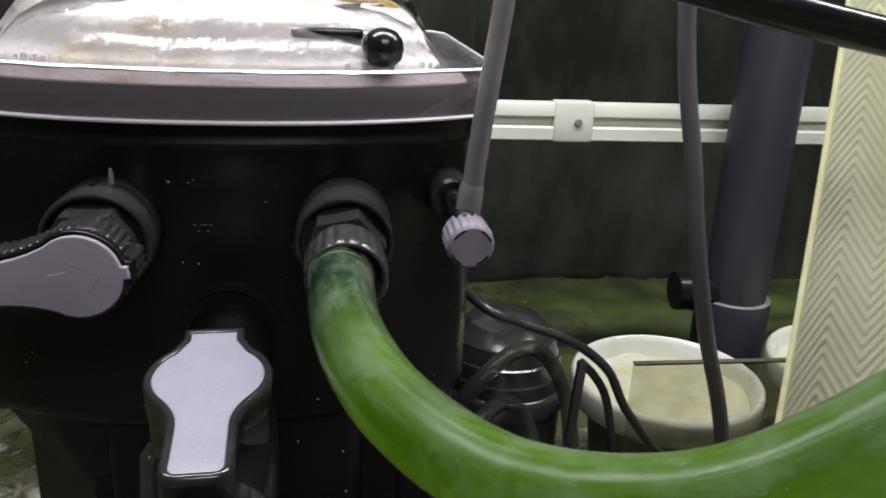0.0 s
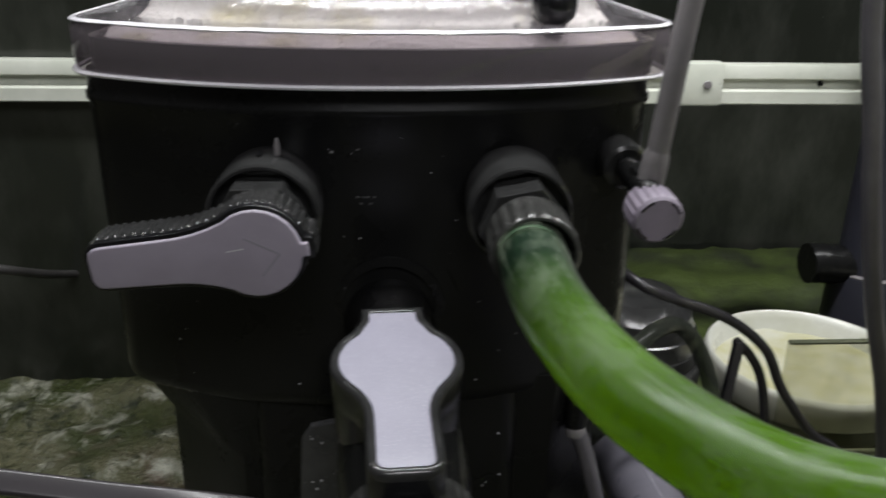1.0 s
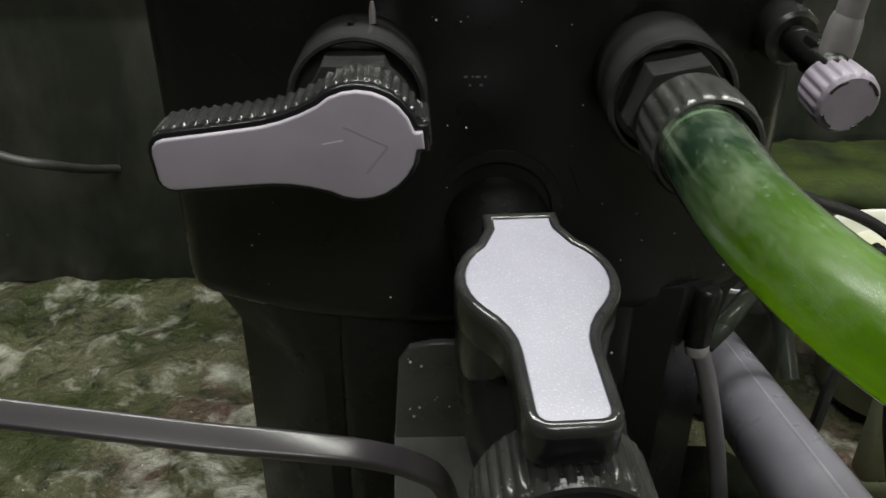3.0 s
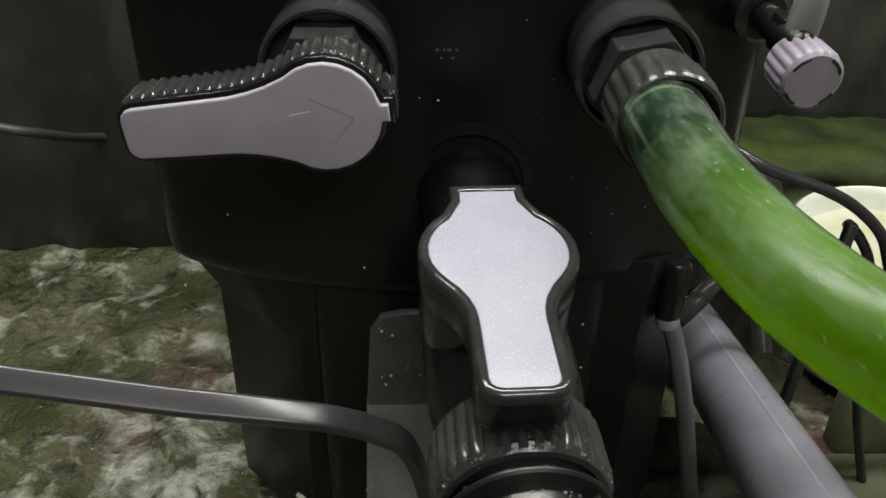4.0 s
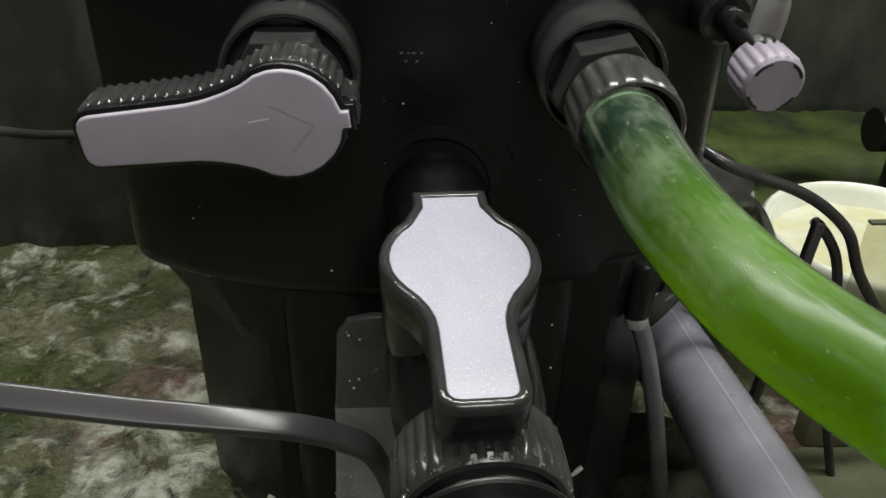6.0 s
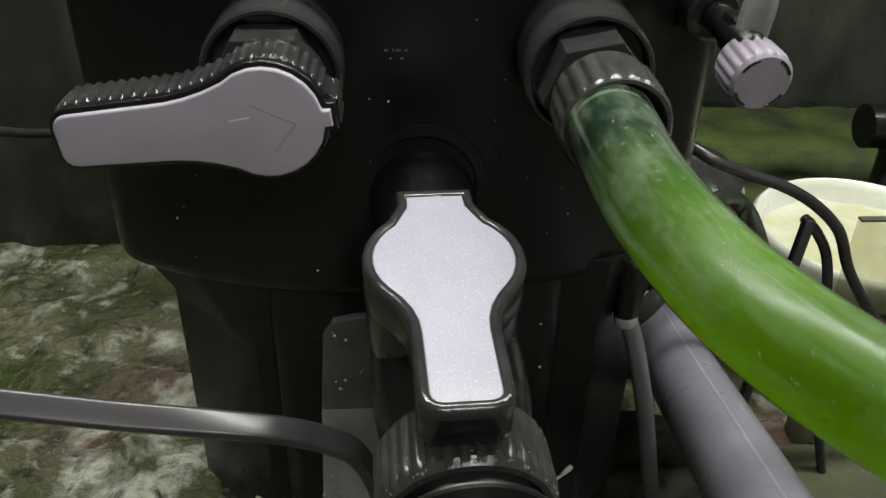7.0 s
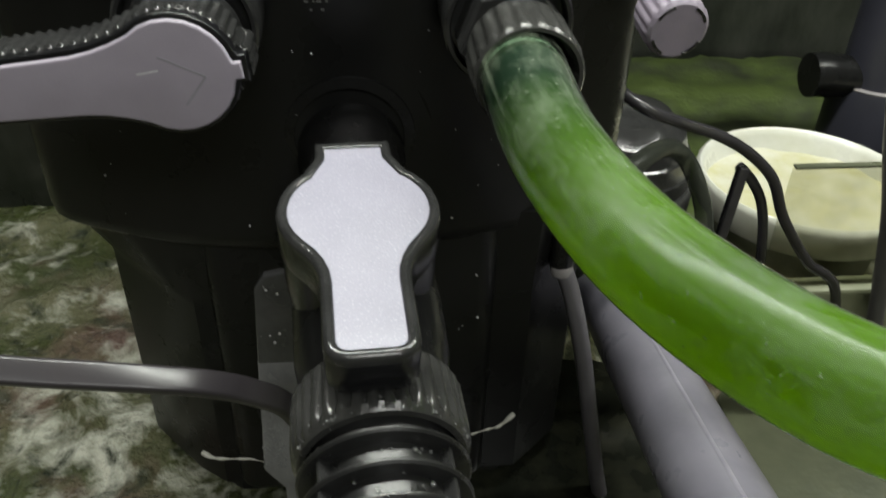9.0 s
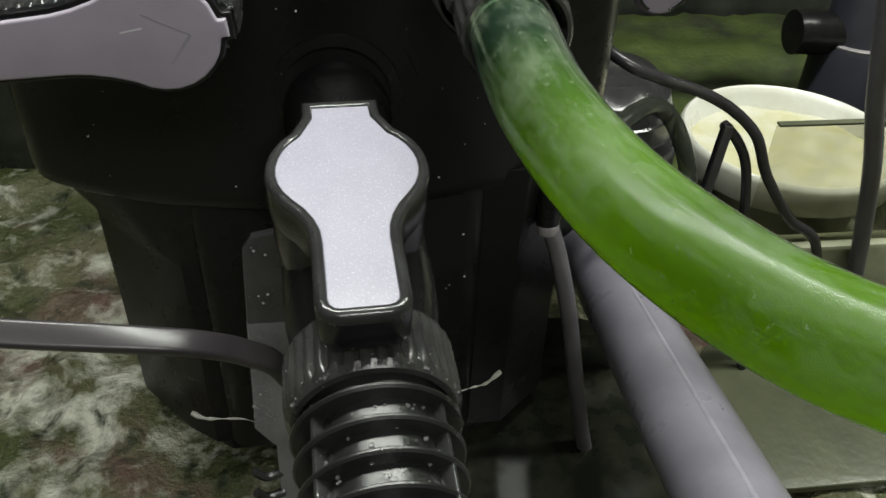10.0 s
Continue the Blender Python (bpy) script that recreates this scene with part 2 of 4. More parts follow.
M_WOOL = surface("white_filter_wool", (0.90, 0.90, 0.84), (0.70, 0.67, 0.42), rough=0.95, scale=26, fine=260, bump=0.8, spread=(0.52, 0.72), distance=0.003)
M_SPONGE = surface("yellow_sponge", (0.62, 0.50, 0.12), (0.45, 0.38, 0.10), rough=0.95, scale=60, fine=420, bump=0.9, distance=0.002)
M_FILL = surface("pale_yellow_fill", (0.50, 0.49, 0.40), (0.42, 0.40, 0.23), rough=0.6, scale=40, fine=200, bump=0.3)
M_MOSS = surface("wet_green_moss", (0.066, 0.092, 0.022), (0.024, 0.030, 0.014), rough=0.5, scale=13, fine=140, bump=0.3, distance=0.004, spread=(0.4, 0.65))
M_BASE = surface("pale_board", (0.25, 0.255, 0.175), (0.14, 0.15, 0.09), rough=0.55, scale=20, fine=200, bump=0.3)
M_TRAY = surface("wet_olive_tray", (0.090, 0.095, 0.060), (0.048, 0.053, 0.031), rough=0.3, scale=16, fine=200, bump=0.3)
M_TWIG = surface("pale_twig", (0.55, 0.54, 0.50), (0.35, 0.34, 0.30), rough=0.6, scale=120, fine=700, bump=0.3)
M_LID = clear_sheet("smoky_clear_lid", (0.93, 0.90, 0.92), bump=0.5, scale=240, rough=0.09, haze=0.10, haze_colour=(0.55, 0.5, 0.54))
M_BOX = clear_sheet("clear_sheet_plastic", (0.82, 0.82, 0.76), bump=0.05, scale=60, rough=0.2, ior=1.02, haze=0.2, haze_colour=(0.50, 0.50, 0.40), patchy=30.0)
M_DROP = clear_sheet("water_drop", (0.97, 0.98, 0.97), ior=1.45, bump=0.0, rough=0.05, haze=0.10)
M_COIL = clear_sheet("smoky_clear_tube", (0.45, 0.47, 0.43), ior=1.2, rough=0.2, bump=0.05, haze=0.35, haze_colour=(0.05, 0.055, 0.045))


def floor_material():
    m = bpy.data.materials.new("wet_mossy_concrete")
    n, k = nodes_of(m)
    p = n["Principled BSDF"]
    co = n.new("ShaderNodeTexCoord")

    def tex(scale, detail=6, rough=0.6, distortion=0.0):
        t = n.new("ShaderNodeTexNoise")
        t.inputs["Scale"].default_value, t.inputs["Detail"].default_value = scale, detail
        t.inputs["Roughness"].default_value, t.inputs["Distortion"].default_value = rough, distortion
        k.new(co.outputs["Object"], t.inputs["Vector"])
        return t.outputs["Fac"]

    def step(src, a, b):
        r = n.new("ShaderNodeMapRange")
        r.inputs[1].default_value, r.inputs[2].default_value = a, b
        k.new(src, r.inputs[0])
        return r.outputs[0]

    def blend(fac, a, b):
        x = n.new("ShaderNodeMix")
        x.data_type = "RGBA"
        for v, i in ((a, 6), (b, 7)):
            if isinstance(v, tuple):
                x.inputs[i].default_value = (*v, 1)
            else:
                k.new(v, x.inputs[i])
        k.new(fac, x.inputs[0])
        return x.outputs[2]

    # beside the tank white glints are put into the colour; the floor is wetter too
    far, spread = n.new("ShaderNodeVectorMath"), n.new("ShaderNodeMapRange")
    far.operation = "DISTANCE"
    far.inputs[1].default_value = (-0.205, 0.41, -0.006)
    k.new(co.outputs["Object"], far.inputs[0])
    spread.inputs[1].default_value, spread.inputs[2].default_value, spread.inputs[3].default_value, spread.inputs[4].default_value = 0.03, 0.21, 0.105, 0.0
    k.new(far.outputs["Value"], spread.inputs[0])

    def lifted(src):
        x = n.new("ShaderNodeMath")
        x.operation = "ADD"
        k.new(src, x.inputs[0])
        k.new(spread.outputs[0], x.inputs[1])
        return x.outputs[0]
    c = blend(step(tex(11, 6, 0.62, 0.3), 0.40, 0.60), (0.050, 0.062, 0.020), (0.140, 0.136, 0.082))
    c = blend(step(tex(7, 5, 0.6, 0.2), 0.54, 0.66), c, (0.125, 0.080, 0.064))
    # pale tone, lifted near the tank to paint the glints
    c = blend(step(lifted(tex(26, 6, 0.62, 0.35)), 0.55, 0.72), c, (0.56, 0.56, 0.47))
    c = blend(step(tex(42, 6, 0.62, 0.3), 0.53, 0.68), c, (0.020, 0.027, 0.014))
    k.new(c, p.inputs["Base Color"])
    r = n.new("ShaderNodeMapRange")
    r.inputs[1].default_value, r.inputs[2].default_value, r.inputs[3].default_value, r.inputs[4].default_value = 0.42, 0.62, 0.05, 0.5
    wet = n.new("ShaderNodeMath")
    wet.operation = "SUBTRACT"
    k.new(tex(14, 5), wet.inputs[0])
    k.new(spread.outputs[0], wet.inputs[1])
    k.new(wet.outputs[0], r.inputs[0])
    k.new(r.outputs[0], p.inputs["Roughness"])
    h = n.new("ShaderNodeMath")
    h.operation = "MULTIPLY_ADD"
    k.new(tex(48, 6, 0.6, 0.2), h.inputs[0])
    h.inputs[1].default_value = 2.0
    k.new(tex(140, 4), h.inputs[2])
    b = n.new("ShaderNodeBump")
    b.inputs["Strength"].default_value, b.inputs["Distance"].default_value = 0.8, 0.007
    k.new(h.outputs[0], b.inputs["Height"])
    k.new(b.outputs[0], p.inputs["Normal"])
    return m


M_FLOOR = floor_material()


def cloth(name, front, through):
    """Thin cloth: part of the light goes through it."""
    m = surface(name, front, tuple(c * 0.9 for c in front), rough=0.85, scale=50, fine=1500, bump=0.4)
    n, k = m.node_tree.nodes, m.node_tree.links
    back, mix = n.new("ShaderNodeBsdfTranslucent"), n.new("ShaderNodeMixShader")
    back.inputs[0].default_value, mix.inputs[0].default_value = (*through, 1), 0.6
    k.new(n["Principled BSDF"].outputs[0], mix.inputs[1])
    k.new(back.outputs[0], mix.inputs[2])
    k.new(mix.outputs[0], n["Material Output"].inputs[0])
    return m


# ---- mesh helpers ----
def mesh_of(name, bm, material, smooth=40.0):
    me = bpy.data.meshes.new(name)
    bmesh.ops.recalc_face_normals(bm, faces=bm.faces)
    lim = radians(smooth)
    for f in bm.faces:
        f.smooth = True
    for e in bm.edges:
        if len(e.link_faces) == 2 and e.calc_face_angle(0) > lim:
            e.smooth = False
    bm.to_mesh(me)
    bm.free()
    me.materials.append(material)
    return me


def thing(name, label, category, at=None, group="", kind=""):
    ob = new(name)
    ob.matrix_world = at or Matrix()
    return tagged(ob, label, category, group, kind)


def part(name, bm, material, parent, label="", at=None, smooth=40.0):
    ob = new(name, mesh_of(name, bm, material, smooth))
    ob.parent = parent
    if at:
        ob.matrix_local = at
    return tagged(ob, label)


def solo(name, bm, material, label, category, at=None, group="", kind="", smooth=40.0):
    ob = new(name, mesh_of(name, bm, material, smooth))
    if at:
        ob.matrix_world = at
    return tagged(ob, label, category, group, kind)


def grid_rings(rings, close_ring=True, caps=True):
    """A skin over rings of equal length."""
    bm = bmesh.new()
    vs = [[bm.verts.new(p) for p in r] for r in rings]
    m = len(vs[0])
    for a, b in zip(vs, vs[1:]):
        for i in range(m if close_ring else m - 1):
            j = (i + 1) % m
            bm.faces.new((a[i], a[j], b[j], b[i]))
    if caps and close_ring:
        bm.faces.new(vs[0][::-1])
        bm.faces.new(vs[-1])
    return bm


def lathe(profile, n=48, ribs=0, depth=0.0, rib_span=None, caps=True):
    """Rings of (radius, z); ribs flutes of that depth between the z of rib_span."""
    rings = []
    for r, z in profile:
        ring = []
        for i in range(n):
            a = 2 * math.pi * i / n
            q = r
            if ribs and rib_span[0] <= z <= rib_span[1]:
                q = r - depth * (0.5 + 0.5 * math.cos(a * ribs)) ** 1.6
            ring.append((q * math.cos(a), q * math.sin(a), z))
        rings.append(ring)
    return grid_rings(rings, caps=caps)


def box(sx, sy, sz, bevel=0.0, centre=(0, 0, 0), segments=2):
    bm = bmesh.new()
    bmesh.ops.create_cube(bm, size=1.0, matrix=Matrix.Translation(centre) @ Matrix.Diagonal((sx, sy, sz, 1)))
    if bevel:
        bmesh.ops.bevel(bm, geom=bm.edges[:], offset=bevel, segments=segments, affect="EDGES", profile=0.5)
    return bm


def curve_points(ctrl, n=12):
    """A smooth line through the points given."""
    c = [Vector(p) for p in ctrl]
    q = [2 * c[0] - c[1], *c, 2 * c[-1] - c[-2]]
    out = []
    for i in range(len(c) - 1):
        a, b, d, e = q[i:i + 4]
        for s in range(n):
            u = s / n
            out.append(0.5 * (2 * b + (d - a) * u + (2 * a - 5 * b + 4 * d - e) * u * u + (3 * b - a - 3 * d + e) * u ** 3))
    out.append(c[-1])
    return out


def sweep(line, section, up=(0, 0, 1), swell=None, twist=None):
    """A section (list of (side, up)) carried along a line, turned about it by twist degrees."""
    rings = []
    side = None
    for i, p in enumerate(line):
        t = (line[min(i + 1, len(line) - 1)] - line[max(i - 1, 0)]).normalized()
        if side is None:
            side = t.cross(Vector(up)).normalized()
        side = (side - t * side.dot(t)).normalized()
        u = side.cross(t)
        s = swell(i / (len(line) - 1)) if swell else 1.0
        w = radians(twist(i / (len(line) - 1))) if twist else 0.0
        e, f = side * math.cos(w) + u * math.sin(w), u * math.cos(w) - side * math.sin(w)
        rings.append([p + e * (a * s) + f * (b * s) for a, b in section])
    return grid_rings(rings)


def with_way(bm, line, n):
    """Stores on each point how far along the hose and where round it it lies."""
    layer = bm.verts.layers.float_vector.new("way")
    bm.verts.ensure_lookup_table()
    run = 0.0
    for i, p in enumerate(line):
        run += (p - line[i - 1]).length if i else 0.0
        for j in range(n):
            a = 2 * math.pi * j / n
            bm.verts[i * n + j][layer] = (run, math.cos(a), math.sin(a))
    return bm


def circle(r, n=20):
    return [(r * math.cos(2 * math.pi * i / n), r * math.sin(2 * math.pi * i / n)) for i in range(n)]


def rounded_rect(w, h, r, n=4):
    out = []
    for cx, cy, a0 in ((w / 2 - r, h / 2 - r, 0), (-w / 2 + r, h / 2 - r, 90), (-w / 2 + r, -h / 2 + r, 180), (w / 2 - r, -h / 2 + r, 270)):
        for i in range(n + 1):
            a = radians(a0 + 90 * i / n)
            out.append((cx + r * math.cos(a), cy + r * math.sin(a)))
    return out


def offset(outline, d):
    """The outline (anticlockwise) moved outwards by d."""
    out = []
    m = len(outline)
    for i in range(m):
        a, b, c = Vector(outline[i - 1]), Vector(outline[i]), Vector(outline[(i + 1) % m])
        e, f = (b - a), (c - b)
        if e.length < 1e-9 or f.length < 1e-9:
            out.append(tuple(b))
            continue
        n1, n2 = Vector((e.y, -e.x)).normalized(), Vector((f.y, -f.x)).normalized()
        nn = (n1 + n2)
        nn = nn.normalized() if nn.length > 1e-6 else n1
        out.append(tuple(b + nn * (d / max(nn.dot(n1), 0.6))))
    return out


def slab(outline, z0, z1, bevel=0.0006, steps=3):
    """A prism with rounded rims over an outline."""
    levels = []
    for s in range(steps + 1):
        a = radians(90 * s / steps)
        levels.append((-bevel * (1 - math.sin(a)), z0 + bevel * (1 - math.cos(a))))
    for s in range(steps + 1):
        a = radians(90 * s / steps)
        levels.append((-bevel * (1 - math.cos(a)), z1 - bevel * (1 - math.sin(a))))
    return grid_rings([[(x, y, z) for x, y in offset(outline, d)] for d, z in levels])


def smooth_outline(pts, n=6, corners=()):
    """A closed smooth outline through the points; those in corners stay sharp."""
    out = []
    m = len(pts)
    for i in range(m):
        p = [Vector(pts[(i + o) % m]) for o in (-1, 0, 1, 2)]
        if i in corners:
            p[0] = 2 * p[1] - p[2]
        if (i + 1) % m in corners:
            p[3] = 2 * p[2] - p[1]
        for s in range(n):
            u = s / n
            v = 0.5 * (2 * p[1] + (p[2] - p[0]) * u + (2 * p[0] - 5 * p[1] + 4 * p[2] - p[3]) * u * u + (3 * p[1] - p[0] - 3 * p[2] + p[3]) * u ** 3)
            out.append((v.x, v.y))
    return out


def handle_outline(disc, arm, tip, neck, tab, tab_w, round_tip=0.004, gap=14.0):
    """A valve lever seen from its face: a disc at the origin, an arm along -y, a tab along +y. Anticlockwise."""
    right = []
    a_tab = math.asin(min(tab_w / 2 / disc, 0.99))
    # from the tab round the right side down to the tip
    right.append((tab_w / 2, tab))
    right.append((tab_w / 2 * 1.02, tab + (disc * math.cos(a_tab) - tab) * (0.5 if gap > 5 else 0.9)))
    for d in range(0, 9):
        a = (a_tab + radians(gap)) + d / 8 * (radians(128) - a_tab - radians(gap))
        right.append((disc * math.sin(a), disc * math.cos(a)))
    y0 = disc * math.cos(radians(128))
    x0 = disc * math.sin(radians(128))
    for u in (0.25, 0.5, 0.75, 1.0):
        y = y0 + (-arm * 0.55 - y0) * u
        w = x0 + (neck / 2 - x0) * (1 - (1 - u) ** 2.1)
        right.append((w, y))
    for u in (0.35, 0.7):
        right.append((neck / 2 + (tip / 2 - neck / 2) * u, -arm * 0.55 + (-arm + round_tip + arm * 0.55) * u))
    for d in range(0, 4):
        a = radians(30 * d)
        right.append((tip / 2 - round_tip + round_tip * math.cos(a), -arm + round_tip - round_tip * math.sin(a)))
    left = [(-x, y) for x, y in right]
    # clockwise down the right side, then up the left; turned round to run anticlockwise
    return (right + left[::-1])[::-1]


def ribbed_slab(outline, z0, z1, pitch=0.0021, depth=0.0006):
    """A slab whose sides carry upright flutes."""
    dense = []
    m = len(outline)
    for i in range(m):
        a, b = Vector(outline[i]), Vector(outline[(i + 1) % m])
        k = max(1, int((b - a).length / (pitch / 6)))
        dense += [a + (b - a) * (s / k) for s in range(k)]
    pts = [(p.x, p.y) for p in dense]
    run, dist = 0.0, []
    for i in range(len(pts)):
        dist.append(run)
        run += (Vector(pts[(i + 1) % len(pts)]) - Vector(pts[i])).length
    out = offset(pts, -depth * 2)
    turns = round(run / pitch)
    mid = []
    for p, q, d in zip(pts, out, dist):
        w = 0.5 + 0.5 * math.cos(2 * math.pi * turns * d / run)
        mid.append((p[0] + (q[0] - p[0]) * w * 0.5, p[1] + (q[1] - p[1]) * w * 0.5))
    ends = offset(pts, -depth * 1.2)
    rings = [[(x, y, z0) for x, y in ends], [(x, y, z0 + 0.0004) for x, y in mid], [(x, y, z1 - 0.0010) for x, y in mid], [(x, y, z1) for x, y in ends]]
    return grid_rings(rings)


def bar_strip(a, b, width, z0, z1):
    """A short flat bar between two points of a plane."""
    a, b = Vector(a), Vector(b)
    t = (b - a).normalized()
    s = Vector((-t.y, t.x)) * width / 2
    return slab([tuple(a - s), tuple(b - s), tuple(b + s), tuple(a + s)], z0, z1, 0.0001, 1)


# ---- the place ----
FLOOR_Z = -0.006


def floor_mesh():
    xs = [-2.0, -1.2, -0.8] + [-0.55 + 0.0075 * i for i in range(149)] + [0.8, 1.2, 2.0]
    ys = [-2.0, -1.2, -0.5, -0.1] + [0.15 + 0.0075 * i for i in range(119)]
    rings = []
    for y in ys:
        row = []
        for x in xs:
            z = FLOOR_Z + 0.008 * (noise.fractal(Vector((x * 24, y * 24, 3)), 0.8, 2.1, 6)) - 0.003
            row.append((x, y, min(z, FLOOR_Z + 0.004)))
        rings.append(row)
    return grid_rings(rings, close_ring=False)


solo("floor", floor_mesh(), M_FLOOR, "wet mossy concrete floor, green and grey, with puddles", "floor", kind="structure", smooth=180)
solo("wall_back_panel", box(1.72, 0.03, 1.3, 0.002, (-0.74, 0.716, 0.64)), M_WALL, "dark stained glossy panel with dried drips", "wall", kind="structure")
solo("wall_north", box(4.0, 0.1, 2.3, 0, (0, 1.06, 1.14)), M_WALL, "dark stained wall in the shade", "wall", kind="structure")
solo("wall_west", box(0.1, 3.2, 2.3, 0, (-1.65, -0.5, 1.14)), M_ROOM, "dim plastered wall", "wall", kind="structure")
solo("wall_east", box(0.1, 3.2, 2.3, 0, (1.65, -0.5, 1.14)), M_ROOM, "dim plastered wall", "wall", kind="structure")
solo("wall_south", box(4.0, 0.1, 2.3, 0, (0, -1.75, 1.14)), M_ROOM, "dim plastered wall", "wall", kind="structure")
solo("ceiling", box(4.0, 3.2, 0.06, 0, (0, -0.45, 2.28)), M_ROOM, "dim plastered ceiling", "ceiling", kind="structure")


def rail():
    ob = thing("rail", "off-white grooved plastic rail fixed level along the dark panel", "rail", kind="structure")
    profile = [(0.0, -0.017), (-0.012, -0.017), (-0.013, -0.016), (-0.013, -0.006), (-0.012, -0.005), (-0.007, -0.004), (-0.007, 0.003),
               (-0.012, 0.004), (-0.013, 0.005), (-0.013, 0.015), (-0.012, 0.0165), (0.0, 0.0165)]
    rings = [[(x, 0.700 + y, 0.273 + z) for y, z in profile] for x in (-1.5, -0.5, 0.0, 0.5, 1.5)]
    part("channel", grid_rings(rings), M_RAIL, ob)
    joint = part("joint_block", box(0.036, 0.016, 0.036, 0.002, (0.210, 0.6935, 0.273)), M_RAIL, ob, "smooth white joint cover")
    part("screw", lathe([(0.001, 0), (0.0035, 0.0), (0.0035, 0.0012), (0.003, 0.0017), (0.0008, 0.0017)], 16), M_TUBE, joint, "dull grey screw head", pose(0.214, 0.6852, 0.273, 90, 0, 0))
    part("screw", lathe([(0.001, 0), (0.0025, 0.0), (0.0025, 0.0012), (0.0008, 0.0015)], 12), M_CASE, ob, "dark screw head", pose(0.315, 0.6928, 0.2735, 90, 0, 0))


rail()


# ---- filter tank ----
CX = -0.0605


def tank_plan(half=0.1300, front=0.349, bow=0.034, back=0.60, corner=0.024, power=2.3, left_part=1.0):
    """The tank's outline seen from above, anticlockwise: a bowed front that runs into round corners."""
    def fy(x):
        return front + bow * (abs(x) / half) ** power
    xe = half - corner
    for _ in range(20):
        turn = math.atan(bow * power / half * (xe / half) ** (power - 1))
        xe = half - corner * (1 - math.sin(turn))
    m = 30
    right = [(xe * i / (m / 2), fy(xe * i / (m / 2))) for i in range(m // 2 + 1)]
    cx, cy = xe - corner * math.sin(turn), fy(xe) + corner * math.cos(turn)
    for i in range(1, 8):
        a = turn + (math.pi / 2 - turn) * i / 7
        right.append((cx + corner * math.sin(a), cy - corner * math.cos(a)))
    right += [(half, (cy + back) / 2), (half, back - corner), (half - 0.3 * corner, back - 0.3 * corner), (half - corner, back)]
    left = [(-x * left_part, y) for x, y in right[1:]][::-1]
    return [(CX + x, y) for x, y in left + right]


def filter_tank():
    ob = thing("filter_tank", "black plastic filter tank with a smoky clear lid on wet floor", "filter tank")
    plan, lid_plan = tank_plan(left_part=0.978), tank_plan(left_part=0.943)

    def ring(pl, d, z):
        return [(x, y, z) for x, y in offset(pl, d)]
    body = grid_rings([ring(plan, -0.004, 0.178), ring(plan, -0.0015, 0.181), ring(plan, -0.0008, 0.186), ring(plan, -0.0002, 0.30), ring(plan, 0.0, 0.318), ring(plan, 0.0012, 0.3195),
                       ring(plan, 0.0012, 0.322), ring(plan, 0.0, 0.3235), ring(plan, 0.0, 0.332), ring(plan, -0.003, 0.334)])
    part("body", body, M_BODY, ob)
    # sloping shoulder below the upper chamber
    sh = [(-0.188, 0.410), (-0.186, 0.395), (-0.150, 0.366), (-0.125, 0.361), (0.030, 0.361), (0.062, 0.383), (0.0690, 0.42), (0.0690, 0.58), (-0.186, 0.58), (-0.188, 0.56)]
    sl = [(-0.174, 0.418), (-0.172, 0.411), (-0.142, 0.378), (-0.127, 0.367), (0.030, 0.367), (0.058, 0.392), (0.067, 0.42), (0.067, 0.56), (-0.168, 0.56), (-0.174, 0.55)]
    feet = offset(sl, -0.014)
    part("lower_body", grid_rings([[(x, y, z) for x, y in pl] for pl, z in ((sh, 0.188), (sh, 0.184), (sl, 0.143), (sl, 0.138), (sl, 0.016), (offset(sl, -0.003), 0.013), (feet, 0.008), (feet, FLOOR_Z - 0.002))]), M_BODY, ob, "narrower lower body with chamfered corners", smooth=25)
    part("front_column", box(0.131, 0.10, 0.182, 0.010, (-0.0535, 0.4080, 0.105), 4), M_BODY, ob, "rounded upright column of the lower body")
    # port ring round the lower valve
    part("port_ring", lathe([(0.030, -0.012), (0.033, -0.010), (0.034, 0.004), (0.032, 0.007), (0.029, 0.007), (0.028, 0.004), (0.026, 0.0045), (0.025, 0.009), (0.021, 0.010), (0.020, 0.004)], 64), M_BODY, ob, at=pose(-0.0525, 0.3590, 0.232, 93, 0, 0))
    # the black collar and the media under the lid
    collar, inner = offset(lid_plan, 0.001), offset(lid_plan, -0.004)
    bm = bmesh.new()
    loops = [[bm.verts.new((x, y, z)) for x, y in pl] for pl, z in ((collar, 0.332), (collar, 0.3465), (inner, 0.3465), (inner, 0.332))]
    m = len(collar)
    for lo, hi in zip(loops, loops[1:]):
        for i in range(m):
            j = (i + 1) % m
            bm.faces.new((lo[i], lo[j], hi[j], hi[i]))
    part("collar", bm, M_BODY, ob)
    rings = [[(x, y, 0.335) for x, y in offset(lid_plan, -0.005)]]
    for s, (d, z) in enumerate(((-0.005, 0.344), (-0.008, 0.3475), (-0.016, 0.3500), (-0.026, 0.360), (-0.036, 0.371), (-0.048, 0.377), (-0.060, 0.380))):
        rings.append([(x, y, z + 0.0030 * noise.noise(Vector((x * 60, y * 60, s)))) for x, y in offset(lid_plan, d)])
    part("filter_wool", grid_rings(rings), M_WOOL, ob, "white filter wool stained yellow", smooth=80)
    # lid
    def lring(d, z):
        return [(x, y, z) for x, y in offset(lid_plan, d)]
    part("lid_rim", grid_rings([lring(0.0075, 0.3335), lring(0.0085, 0.340), lring(0.0084, 0.3500), lring(0.0070, 0.3536)], caps=False), M_RIM, ob, "smoky mauve upright rim of the lid", smooth=50)
